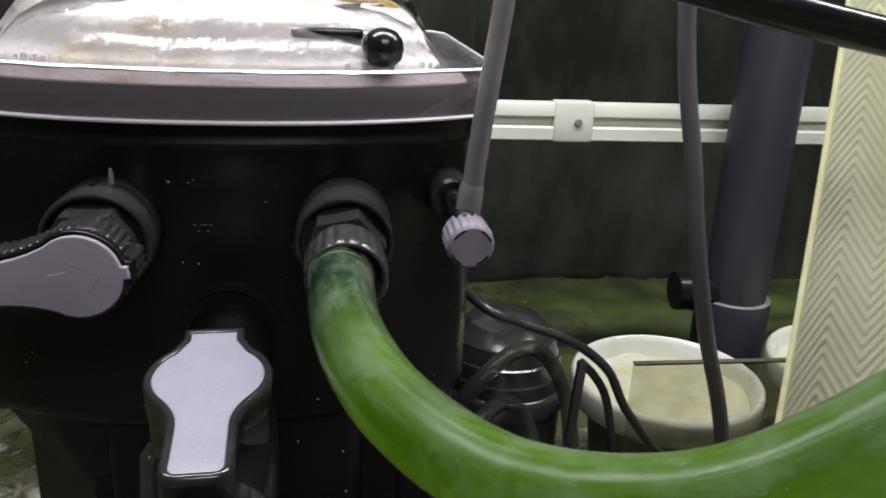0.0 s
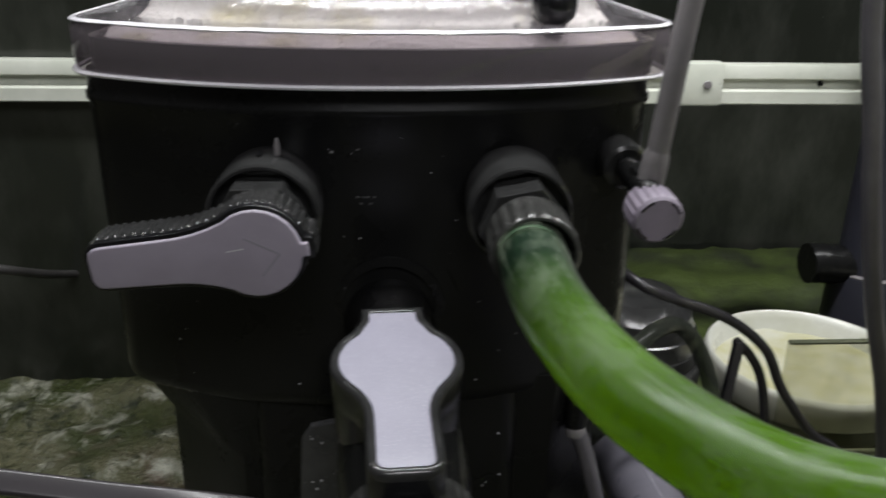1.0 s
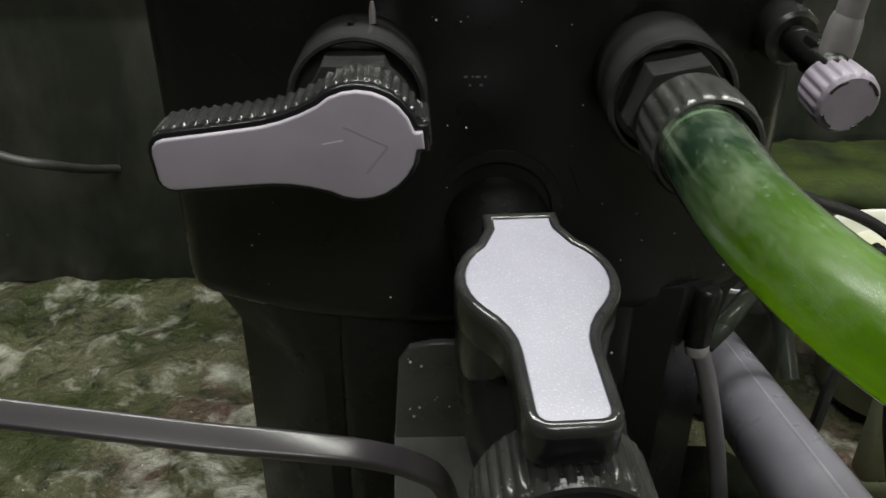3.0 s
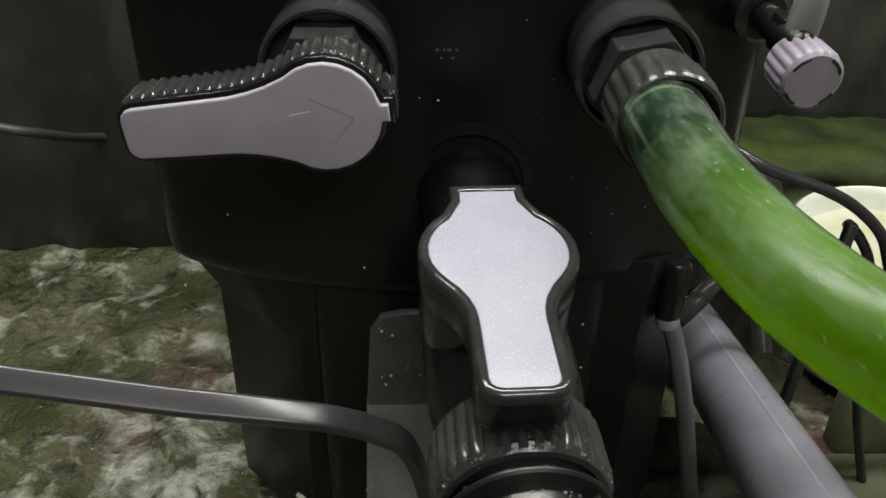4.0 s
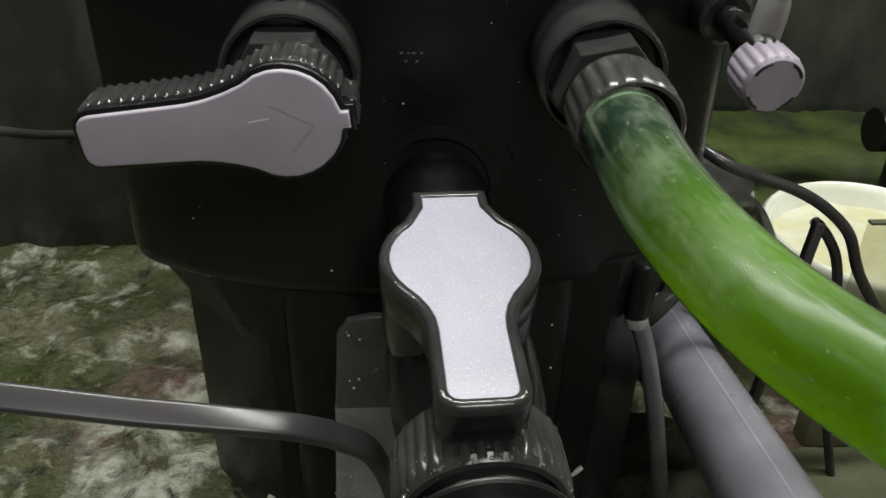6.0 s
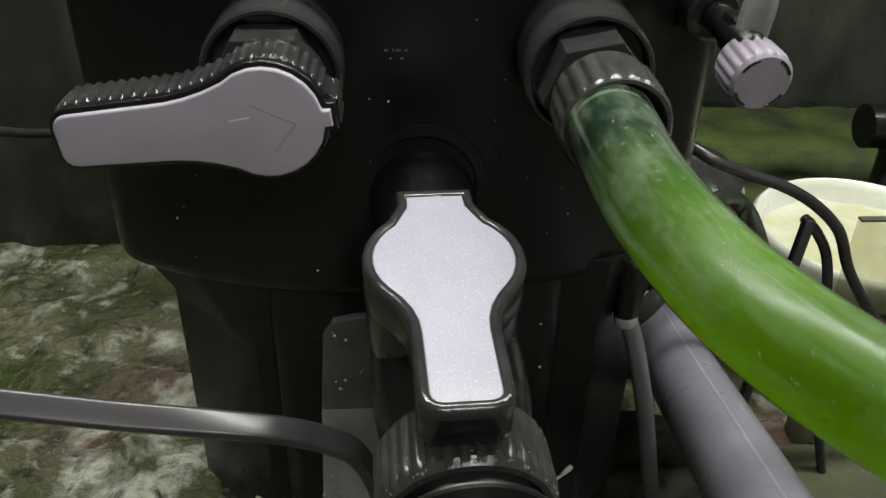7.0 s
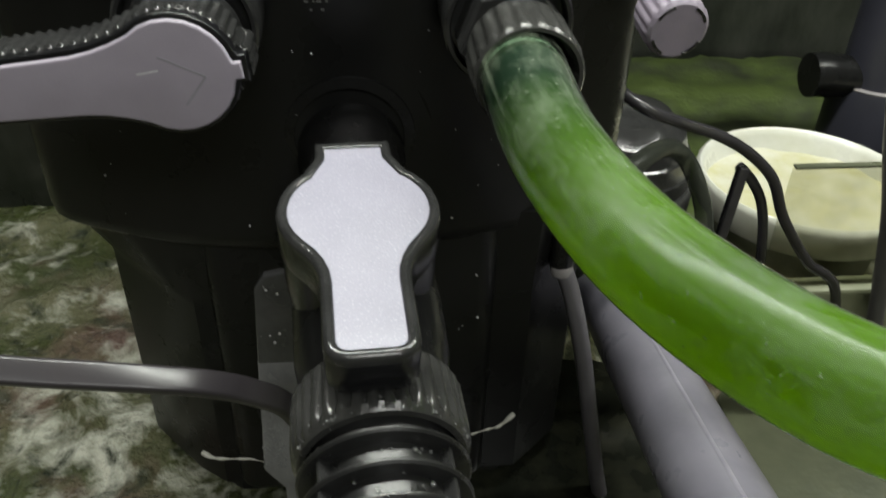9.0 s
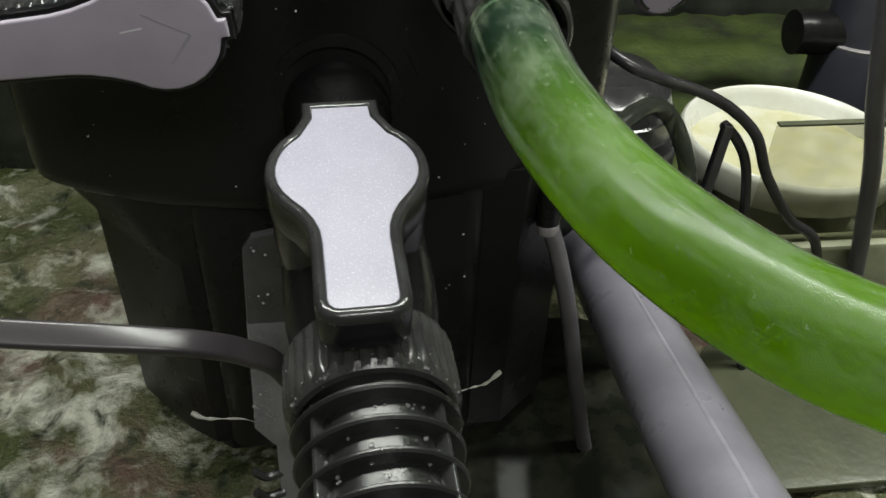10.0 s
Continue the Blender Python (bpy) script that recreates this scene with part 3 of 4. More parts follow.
    part("lid", grid_rings([lring(0.0069, 0.3537), lring(0.0030, 0.3545), lring(-0.008, 0.3550), lring(-0.018, 0.3570), lring(-0.027, 0.366),
                             lring(-0.036, 0.377), lring(-0.044, 0.3825), lring(-0.055, 0.3850), lring(-0.070, 0.3855)]), M_LID, ob, "smoky clear domed lid, wet with droplets", smooth=50)
    # both lid edges carry their bright highlight as a near-white colour
    bead = grid_rings([[Vector((x, y, z)) for x, y in offset(lid_plan, d)] for d, z in ((0.0064, 0.3318), (0.0088, 0.3316), (0.0094, 0.3325), (0.0088, 0.3334), (0.0064, 0.3332))], caps=False)
    part("lid_bead", bead, M_BEAD, ob, "bottom edge of the lid, whitened for its highlight")
    edge = grid_rings([[Vector((x, y, z + 0.0004 * noise.noise(Vector((x * 300, y * 300, z * 900))))) for x, y in offset(lid_plan, d)] for d, z in ((0.0074, 0.3532), (0.0081, 0.3539), (0.0072, 0.3546), (0.0058, 0.3549), (0.0054, 0.3544))], caps=False)
    part("lid_edge", edge, M_BEAD, ob, "wet top edge of the lid, whitened for its highlight")
    part("lid_knob", lathe([(0.0005, -0.004), (0.005, -0.004), (0.0055, 0.0), (0.0088, 0.003), (0.0098, 0.0075), (0.0092, 0.012), (0.0065, 0.0155), (0.003, 0.0170), (0.0004, 0.0173)], 32), M_CASE, ob, "round black knob", pose(0.0195, 0.3745, 0.3545), smooth=60)
    part("lid_bar", box(0.034, 0.007, 0.005, 0.002, (-0.006, 0.385, 0.3675)), M_CASE, ob, "flat black bar on the lid")
    part("yellow_sponge", box(0.155, 0.06, 0.02, 0.006, (-0.045, 0.450, 0.3735), 3), M_SPONGE, ob, "yellow sponge under the lid")
    # latches on both ends
    for sx, x in ((-1, -0.1895), (1, 0.0715)):
        out = smooth_outline([(0.0, -0.020), (0.010, -0.012), (0.012, 0.004), (0.008, 0.018), (0.0, 0.022), (-0.008, 0.018), (-0.012, 0.004), (-0.010, -0.012)], 4)
        latch = part("latch", slab(out, 0.0, 0.007, 0.002), M_GREY, ob, "lilac-grey lid latch", pose(x, 0.432, 0.291, 90, 0, 90 * sx))
        part("hook", box(0.010, 0.026, 0.003, 0.001, (0, 0.024, 0.0025)), M_LATCH, latch, "clear plastic hook")
    # faint rubbed lettering on the front
    for i, (x, w) in enumerate(((-0.0655, 0.0014), (-0.0630, 0.0008), (-0.0612, 0.0016), (-0.0585, 0.0010), (-0.0640, 0.0009), (-0.0600, 0.0012))):
        part("rubbed_mark", box(w, 0.0006, 0.0007, 0.0, (x, 0.3489, 0.2845 if i < 4 else 0.2815)), M_RUBBED, ob)
    # stub with the grey spigot under the shoulder
    part("spigot", lathe([(0.005, -0.006), (0.0066, -0.004), (0.0064, 0.010), (0.0055, 0.026), (0.0045, 0.027)], 24), M_BODY, ob, at=pose(0.0435, 0.370, 0.177, 180, 0, 0))
    return ob


# near-white in place of the gleam on the lid's clear edges
M_BEAD = surface("lid_edge_highlight", (0.88, 0.86, 0.90), (0.75, 0.73, 0.77), rough=0.2, coat=0.6)
M_RUBBED = surface("rubbed_grey_print", (0.10, 0.10, 0.10), rough=0.6)
M_LATCH = clear_sheet("clear_latch", (0.8, 0.8, 0.75), haze=0.2)
filter_tank()


# ---- fittings on the tank ----
def fitting(ob, at, hex_turn, k=1.0):
    """The flanged collar and hexagon that both upper fittings share."""
    part("flange", lathe([(r * k, z) for r, z in ((0.020, -0.016), (0.0236, -0.014), (0.0240, -0.013), (0.0242, 0.0135), (0.0239, 0.0148), (0.0230, 0.0156), (0.0218, 0.0155), (0.0212, 0.0146),
                           (0.0207, 0.0096), (0.0170, 0.0092))], 64), M_FIT, ob, at=at, smooth=30)
    hexa = [(0.0198 * k * math.cos(radians(60 * i)), 0.0198 * k * math.sin(radians(60 * i))) for i in range(6)]
    part("hexagon", slab(hexa, 0.006, 0.0275, 0.0007), M_FIT, ob, at=at @ pose(0, 0, 0, 0, 0, hex_turn), smooth=20)


def side_valve():
    ob = thing("side_valve", "ball valve with a lilac-grey lever turned sideways, on the filter tank", "valve", pose(-0.0998, 0.3375, 0.2838, 90, 0, 0))
    fitting(ob, pose(-0.0022, 0, 0), 0, 0.95)
    part("neck", lathe([(0.0165, 0.02), (0.0168, 0.036), (0.0175, 0.040), (0.0150, 0.048)], 40), M_FIT, ob)
    part("pin", lathe([(0.0006, 0.0), (0.0012, 0.0), (0.0011, 0.004), (0.0006, 0.0068), (0.0003, 0.007)], 12), M_TUBE, ob, "small clear peg", pose(0.003, 0.0225, 0.0005, -90, 0, 0))
    part("slot", box(0.0022, 0.0006, 0.008, 0.0002, (-0.004, 0.0236, 0.001)), M_CASE, ob)
    face = handle_outline(0.0166, 0.0590, 0.0158, 0.0172, 0.0188, 0.0052, 0.004, 1.5)
    casing = part("lever", ribbed_slab(offset(face, 0.0022), -0.0190, -0.0046, 0.0033, 0.0009), M_FIT, ob, "black lever casing with fluted sides", pose(0.0003, -0.0008, 0.0485, 0, 0, -84.5), smooth=30)
    part("casing_lip", slab(offset(face, 0.0015), -0.0048, -0.0004, 0.0005), M_CASE, casing)
    part("face", slab(face, -0.0008, 0.0014, 0.0009), M_GREY, casing, "smooth lilac-grey lever face")
    for a, b in (((-0.0065, -0.0034), (0.0007, 0.0085)), ((0.0007, 0.0085), (0.0085, 0.0012))):
        part("arrow", bar_strip(a, b, 0.0008, 0.00135, 0.00152), M_ARROW, casing, "faint moulded arrow")
    part("scratch", bar_strip((-0.0020, -0.0101), (-0.0026, -0.0041), 0.00045, 0.00135, 0.0015), M_MARK, casing, "pale scratch")


side_valve()


def hose_fitting():
    ob = thing("hose_fitting", "black threaded hose connector with a fluted nut, on the filter tank", "hose fitting", pose(0.0012, 0.3385, 0.2846, 93, 0, 0))
    fitting(ob, Matrix(), 11, 0.90)
    nut = lathe([(0.0140, 0.0315), (0.0160, 0.0322), (0.0168, 0.0348), (0.0170, 0.049), (0.0165, 0.0522), (0.0157, 0.0532), (0.0146, 0.0532), (0.0134, 0.0510), (0.0126, 0.043)], 240, 20, 0.0012, (0.0340, 0.0495))
    part("nut", nut, M_NUT, ob, "fluted black nut")


hose_fitting()

HOSE = [(0.0012, 0.310, 0.2840), (-0.0011, 0.2887, 0.2835), (0.0014, 0.2401, 0.2797), (0.0155, 0.194, 0.2765), (0.0429, 0.1547, 0.2771), (0.0801, 0.1284, 0.2908), (0.1201, 0.1197, 0.3178),
        (0.165, 0.120, 0.352), (0.215, 0.13, 0.380), (0.30, 0.16, 0.40), (0.42, 0.22, 0.40)]


def green_hose():
    ob = thing("green_hose", "soft translucent green hose pushed onto the tank's connector", "hose")
    line = curve_points(HOSE, 14)
    swell = lambda u: 1.0 + 0.06 * math.exp(-((u - 0.11) / 0.05) ** 2)
    part("hose_wall", with_way(sweep(line, circle(0.0123, 36), swell=swell), line, 36), M_SKIN, ob, "clear soft outer wall", smooth=80)
    part("core", sweep(line[17:], circle(0.0121, 36)), M_HOSE, ob, "green algae-coated inside", smooth=80)
    part("barb", sweep(line[8:19], circle(0.0106, 28), swell=lambda u: 1.0 - 0.05 * abs(math.sin(u * 9))), M_BARB, ob, "dark wet barb inside the hose end", smooth=80)
    # ring added for the glint seen through the hose end
    part("barb_ridge", sweep(line[15:17], circle(0.0119, 32)), M_RIDGE, ob, "ridge of the barb inside the hose end, pale to stand for a glint", smooth=80)


green_hose()


def drain_valve():
    axis = pose(-0.0528, 0.360, 0.2265, 96.7, 0, 2.8)
    ob = thing("drain_valve", "black ball valve with a pale lilac lever, low on the tank", "valve", axis)
    part("valve_body", lathe([(0.017, -0.006), (0.0205, 0.0), (0.0205, 0.018), (0.0185, 0.022), (0.0185, 0.055), (0.0205, 0.062), (0.0225, 0.075), (0.0232, 0.097), (0.0225, 0.118), (0.0205, 0.130), (0.0185, 0.140)], 48), M_BODY, ob)
    stem = pose(-0.0496, 0.2635, 0.2533, 6.7, 0, 2.8)
    rel = axis.inverted() @ stem
    face = handle_outline(0.0206, 0.0535, 0.0184, 0.0184, 0.0302, 0.0182, 0.0035)
    lever = part("lever", slab(offset(face, 0.0026), -0.0125, -0.0012, 0.0012), M_CASE, ob, "glossy black lever casing", rel)
    part("lip", grid_rings([[(x, y, z) for x, y in offset(face, d)] for d, z in ((-0.0006, -0.0012), (-0.0005, 0.0003), (0.0000, 0.0008), (0.0012, 0.0009), (0.0022, 0.0003), (0.0027, -0.0010), (0.0027, -0.0024))], caps=False), M_FIT, lever, "glossy raised rim", smooth=60)
    part("face", slab(offset(face, -0.0005), -0.0016, 0.0001, 0.0003), M_SATIN, lever, "pale lilac satin lever face")
    part("skirt", lathe([(0.0195, -0.030), (0.0220, -0.0285), (0.0226, -0.022), (0.0224, -0.010)], 56), M_CASE, lever)
    nut = lathe([(0.0190, 0.1305), (0.0226, 0.131), (0.0238, 0.133), (0.0240, 0.147), (0.0236, 0.1500), (0.0222, 0.152), (0.0205, 0.1522), (0.0196, 0.148)], 288, 36, 0.0015, (0.132, 0.149))
    part("union_nut", nut, M_NUT, ob, "fluted black union nut, wet at its rim")
    tail = [(0.0190, 0.1410), (0.0190, 0.1545)]
    for i in range(7):
        z, r = 0.1560 + 0.0086 * i, 0.0226 - 0.0006 * i
        tail += [(0.0176 - 0.0004 * i, z), (r - 0.0006, z + 0.0001), (r, z + 0.0006), (r, z + 0.0012), (r - 0.0006, z + 0.0018), (0.0176 - 0.0004 * i, z + 0.0020)]
    part("tail_piece", lathe(tail + [(0.0145, 0.2160)], 56), M_DULL, ob, "ribbed hose tail, wet between its thin rings", smooth=35)
    for a in (38, 142):
        c, s = math.cos(radians(a)), math.sin(radians(a))
        part("bar", box(0.0015, 0.0046, 0.050, 0.0005, (0, 0, 0)), M_FIT, ob, at=pose(0.0186 * c, 0.0186 * s, 0.179, 0, 0, a + 90))
    return axis


VALVE_AXIS = drain_valve()


def drain_hose():
    a = VALVE_AXIS @ Vector((0, 0, 0.208))
    line = curve_points([a, a + Vector((0.004, -0.05, -0.012)), (-0.035, 0.04, 0.12), (-0.03, -0.05, 0.03), (-0.03, -0.25, 0.012), (-0.03, -0.6, 0.012)], 40)
    solo("drain_hose", sweep(line, circle(0.0165, 24), swell=lambda u: 1.0 + 0.07 * math.sin(u * 400)), M_FIT, "black corrugated drain hose lying on the wet floor", "hose", smooth=60)


drain_hose()


def bracket_plate():
    out = [(-0.0935, 0.144), (-0.048, 0.144), (-0.048, 0.192), (-0.078, 0.192), (-0.087, 0.190), (-0.0910, 0.184)]
    low = [(-0.0945, -0.052), (-0.088, -0.060), (-0.086, -0.062), (-0.086, -0.130), (-0.048, -0.130), (-0.048, 0.0), (-0.0935, 0.0)]
    ob = thing("bracket_plate", "dark grey wet plastic plate bent forward behind the drain valve", "bracket")
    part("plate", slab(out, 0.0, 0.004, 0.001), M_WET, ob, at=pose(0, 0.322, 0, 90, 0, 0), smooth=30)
    # bent forward and coloured paler to show light reflected low on the plate
    part("bent_flap", slab(low, 0.0, 0.004, 0.001), M_FLAP, ob, "wet lower flap, pale to stand for reflected light", pose(0, 0.322, 0.146, 75, 0, 0), smooth=30)
    for i in range(6):
        part("tooth", sweep(curve_points([(-0.0845, 0.300 - 0.004 * i, 0.072 - 0.009 * i), (-0.0915, 0.297 - 0.004 * i, 0.0735 - 0.009 * i), (-0.0960, 0.296 - 0.004 * i, 0.0790 - 0.009 * i)], 4), circle(0.0020, 8)), M_FIT, ob)
    part("stay", box(0.020, 0.05, 0.012, 0.002, (-0.065, 0.335, 0.05)), M_FIT, ob)


bracket_plate()


# ---- air valve and its tubes ----
def air_valve():
    ob = thing("air_valve", "lilac-grey fluted air valve knob on a black stem", "air valve", pose(0.0520, 0.375, 0.296, 94, 0, 3))
    part("stem_flange", lathe([(0.006, -0.004), (0.0105, 0.0), (0.0108, 0.012), (0.0102, 0.0165), (0.0085, 0.0175), (0.006, 0.017)], 32), M_FIT, ob)
    part("stem", lathe([(0.0055, 0.01), (0.0055, 0.048), (0.004, 0.05)], 24), M_BODY, ob)
    part("elbow", box(0.013, 0.014, 0.012, 0.003, (0.0025, 0.000, 0.034)), M_BODY, ob)
    knob = part("knob", lathe([(0.006, 0.0), (0.0098, 0.0005), (0.0105, 0.002), (0.0109, 0.013), (0.0104, 0.0150), (0.0092, 0.0162), (0.0006, 0.0166)], 180, 18, 0.0008, (0.0015, 0.0135)), M_KNOB, ob, "fluted lilac-grey knob", pose(0.0005, -0.0058, 0.0440, 4, 0, 0))
    for a0 in (20, 110, 200, 290):
        ring = [((0.0083 + d) * math.cos(radians(a0 + s * 6)), (0.0083 + d) * math.sin(radians(a0 + s * 6))) for d, rng in ((0.0, range(0, 8)), (0.0009, range(7, -1, -1))) for s in rng]
        part("slot", slab(ring[::-1], 0.0158, 0.01672, 0.0001, 1), M_CASE, knob)
    return ob


air_valve()
def air_tube():
    ob = thing("air_tube", "cloudy grey air tube rising from the air valve", "tube")
    line = curve_points([(0.0570, 0.3330, 0.302), (0.0605, 0.333, 0.335), (0.0660, 0.336, 0.375), (0.074, 0.341, 0.43), (0.095, 0.35, 0.55), (0.13, 0.38, 0.70), (0.15, 0.42, 0.95)], 10)
    part("tube_body", sweep(line, circle(0.0046, 20)), M_TUBE, ob, smooth=80)
    part("cup", lathe([(0.0040, -0.004), (0.0054, -0.0036), (0.0056, 0.006), (0.0054, 0.0105), (0.0047, 0.013)], 24), M_TUBE, ob, "stretched clear end of the tube", pose(0.0563, 0.3332, 0.2965, 0, 6, 0))


air_tube()
def thin_tube():
    ob = thing("thin_tube", "thin dark grey tube hanging down past the tubs", "tube")
    line = curve_points([(0.178, 0.425, 0.46), (0.190, 0.425, 0.36), (0.203, 0.425, 0.30), (0.212, 0.425, 0.255), (0.228, 0.425, 0.19), (0.247, 0.425, 0.13), (0.27, 0.43, 0.04), (0.28, 0.44, 0.004)], 10)
    part("tube_body", sweep(line, circle(0.0050, 16)), M_TUBE2, ob, smooth=80)
    part("end_sleeve", sweep(line[-8:], circle(0.0062, 16)), M_CASE, ob, "black end sleeve", smooth=80)


thin_tube()


def spigot_tube():
    ob = thing("spigot_tube", "thin grey tube pushed onto the tank's spigot", "tube")
    part("tube_body", sweep(curve_points([(0.0437, 0.3690, 0.1525), (0.0500, 0.367, 0.135), (0.0590, 0.365, 0.10), (0.0680, 0.362, 0.055), (0.075, 0.36, 0.02), (0.080, 0.358, -0.002)], 8), circle(0.0044, 20)), M_TUBE2, ob, smooth=80)
    part("ferrule", lathe([(0.0048, 0.0), (0.0054, 0.0005), (0.0055, 0.0045), (0.0049, 0.0055)], 24), M_TUBE, ob, "pale rolled end", pose(0.0440, 0.3692, 0.1480, 0, -8, 0))


spigot_tube()


# ---- cables ----
def cable_twist(u):
    """The cable lies flatter where it bends over in front of the tank."""
    return -8 + 17 * math.exp(-((u - 0.54) / 0.12) ** 2)


def flat_cable():
    line = curve_points([(-0.50, 0.25, 0.275), (-0.36, 0.25, 0.2485), (-0.25, 0.25, 0.2285), (-0.178, 0.25, 0.2152), (-0.147, 0.25, 0.2095), (-0.128, 0.25, 0.2066), (-0.112, 0.2505, 0.2036), (-0.098, 0.253, 0.1985), (-0.0856, 0.259, 0.1880), (-0.0755, 0.268, 0.170), (-0.069, 0.285, 0.125), (-0.064, 0.295, 0.06), (-0.06, 0.29, 0.0)], 12)
    sec = [(b, a) for a, b in rounded_rect(0.0086, 0.0044, 0.0015)]
    solo("flat_cable", sweep(line, sec[::-1], up=(0, 0.9, 0.45), twist=cable_twist), M_FLAT, "flat black rubber cable running in front of the tank", "cable", smooth=60)


flat_cable()
solo("black_cable", sweep(curve_points([(0.060, 0.47, 0.222), (0.0841, 0.42, 0.2116), (0.1081, 0.42, 0.2004), (0.1309, 0.42, 0.1922), (0.1501, 0.42, 0.1812), (0.1661, 0.42, 0.1661), (0.176, 0.42, 0.1465), (0.1835, 0.42, 0.1345), (0.2023, 0.42, 0.11), (0.2258, 0.42, 0.0873), (0.25, 0.43, 0.0)], 10), circle(0.0030, 14)),
     M_CABLE, "glossy black cable looping behind the tank", "cable", group="cables behind the tank", smooth=80)
solo("black_cable", sweep(curve_points([(0.1485, 0.4245, 0.1715), (0.158, 0.4245, 0.162), (0.167, 0.4245, 0.147), (0.173, 0.423, 0.122), (0.182, 0.418, 0.06), (0.198, 0.410, 0.0)], 10), circle(0.0028, 14)),
     M_CABLE, "black cable running down from the top of the stake", "cable", group="cables behind the tank", smooth=80)
solo("cable_stake", box(0.0055, 0.0055, 0.182, 0.001), M_CABLE, "straight black stake holding the cable up", "stake", pose(0.1420, 0.4185, 0.084, 0, 3.5, 0))
for i, (x, y, r) in enumerate(((0.115, 0.462, 0.060), (0.10, 0.45, 0.045))):
    pts = []
    for s in range(9):
        a = radians(-10 + 26 * s)
        pts.append((x + r * 0.75 * math.cos(a), y + 0.02 * math.sin(2 * a), 0.10 + r * math.sin(a) - 0.02 * i))
    solo("coiled_tube", sweep(curve_points(pts, 8), circle(0.0055, 16)), M_COIL, "dark clear tube coiled loosely behind the tank", "tube", group="coiled tubes", smooth=80)


def lower_pipe():
    ob = thing("lower_pipe", "grey plastic pipe sloping past the filter tank", "pipe")
    a, b = Vector((0.1030, 0.490, 0.0590)), Vector((0.0850, 0.2198, 0.1230))
    d = (b - a).normalized()
    line = [a, b, b + d * 0.12]
    pts = [line[0] + (line[-1] - line[0]) * (i / 24) for i in range(25)]
    part("pipe_body", sweep(pts, circle(0.020, 40)), M_PIPE, ob, smooth=80)
    top = Vector((-0.15, -0.22, 0.25))
    top = (top - d * top.dot(d)).normalized()
    out = top * 0.87 + top.cross(d) * (0.5 if top.cross(d).x > 0 else -0.5)
    # added pale strip that draws the lamp's highlight along the pipe
    part("seam_or_glint", sweep([q + out * 0.0187 for q in pts[1:-1]], circle(0.0016, 12)), M_PIPE_GLINT, ob, "raised pale strip standing for the pipe's highlight", smooth=80)


lower_pipe()


def back_pipe():
    ob = thing("back_pipe", "thick blue-grey plastic drain pipe standing in the dark corner", "pipe")
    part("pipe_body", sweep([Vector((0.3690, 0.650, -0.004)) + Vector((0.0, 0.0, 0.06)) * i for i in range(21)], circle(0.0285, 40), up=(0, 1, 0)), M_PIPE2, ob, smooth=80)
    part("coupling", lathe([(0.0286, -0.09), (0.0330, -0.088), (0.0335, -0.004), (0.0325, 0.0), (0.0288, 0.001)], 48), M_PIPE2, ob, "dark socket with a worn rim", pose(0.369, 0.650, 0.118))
    part("socket_rim", lathe([(0.0290, 0.0), (0.0326, 0.0002), (0.0330, 0.0014), (0.0318, 0.0022), (0.0290, 0.0022)], 48), M_TUBE, ob, "pale worn rim of the socket", pose(0.369, 0.650, 0.118))
    part("elbow", sweep(curve_points([(0.352, 0.650, 0.123), (0.33, 0.650, 0.124), (0.322, 0.650, 0.125), (0.310, 0.650, 0.125)], 6), circle(0.0175, 32)), M_BODY, ob, "black side branch", smooth=80)


back_pipe()


# ---- tubs on the right ----
def bowl(at):
    ob = thing("white_bowl", "round white thick-rimmed dish full of yellowish wet matter", "dish", at, group="white dishes")
    # the dish below its rim, in olive instead of white
    part("lower_dish", lathe([(0.046, 0.0), (0.050, 0.001), (0.0570, 0.060), (0.0585, 0.0775), (0.040, 0.0780)], 56), M_BASE, ob, "olive lower part of the dish")
    part("dish", lathe([(0.002, 0.0775), (0.0640, 0.0778), (0.0655, 0.0830), (0.0725, 0.0836), (0.0735, 0.0850), (0.0740, 0.1010), (0.0735, 0.1040), (0.0715, 0.1055), (0.0695, 0.1045), (0.0675, 0.100), (0.062, 0.086), (0.002, 0.084)], 72), M_BOWL, ob, smooth=50)
    rings = []
    for r in (0.0655, 0.060, 0.050, 0.036, 0.020, 0.0004):
        rings.append([(r * math.cos(a), r * math.sin(a), 0.0905 + 0.004 * noise.noise(Vector((r * math.cos(a) * 50, r * math.sin(a) * 50, at.translation.x * 9))) + 0.003 * (1 - r / 0.066)) for a in (2 * math.pi * i / 48 for i in range(48))])
    part("content", grid_rings(rings, caps=False), M_FILL, ob, "pale yellowish wet contents", smooth=180)


bowl(pose(0.2555, 0.5275, 0.0))
bowl(pose(0.4320, 0.5450, 0.0))
solo("pale_board", box(0.36, 0.016, 0.081, 0.003, (0.372, 0.4445, 0.0350)), M_BASE, "pale stained board standing on edge before the dishes", "board")


def clear_pane(x0, x1, y, top, label):
    """A clear sheet on edge with a polished dark top."""
    ob = thing("clear_pane", label, "pane", pose((x0 + x1) / 2, y, 0.0756), group="clear panes")
    w = x1 - x0
    part("sheet", box(w, 0.004, top - 0.0786, 0.0006, (0, 0, (top - 0.0786) / 2)), M_BOX, ob)
    part("top_edge", box(w, 0.0046, 0.0016, 0.0004, (0, 0, top - 0.0771)), M_TRAY, ob, "dull sawn top edge")


clear_pane(0.192, 0.318, 0.4445, 0.1605, "clear yellowed plastic sheet standing before a white dish")
clear_pane(0.3190, 0.540, 0.4485, 0.1560, "cloudy clear plastic sheet beside the hanging tube")


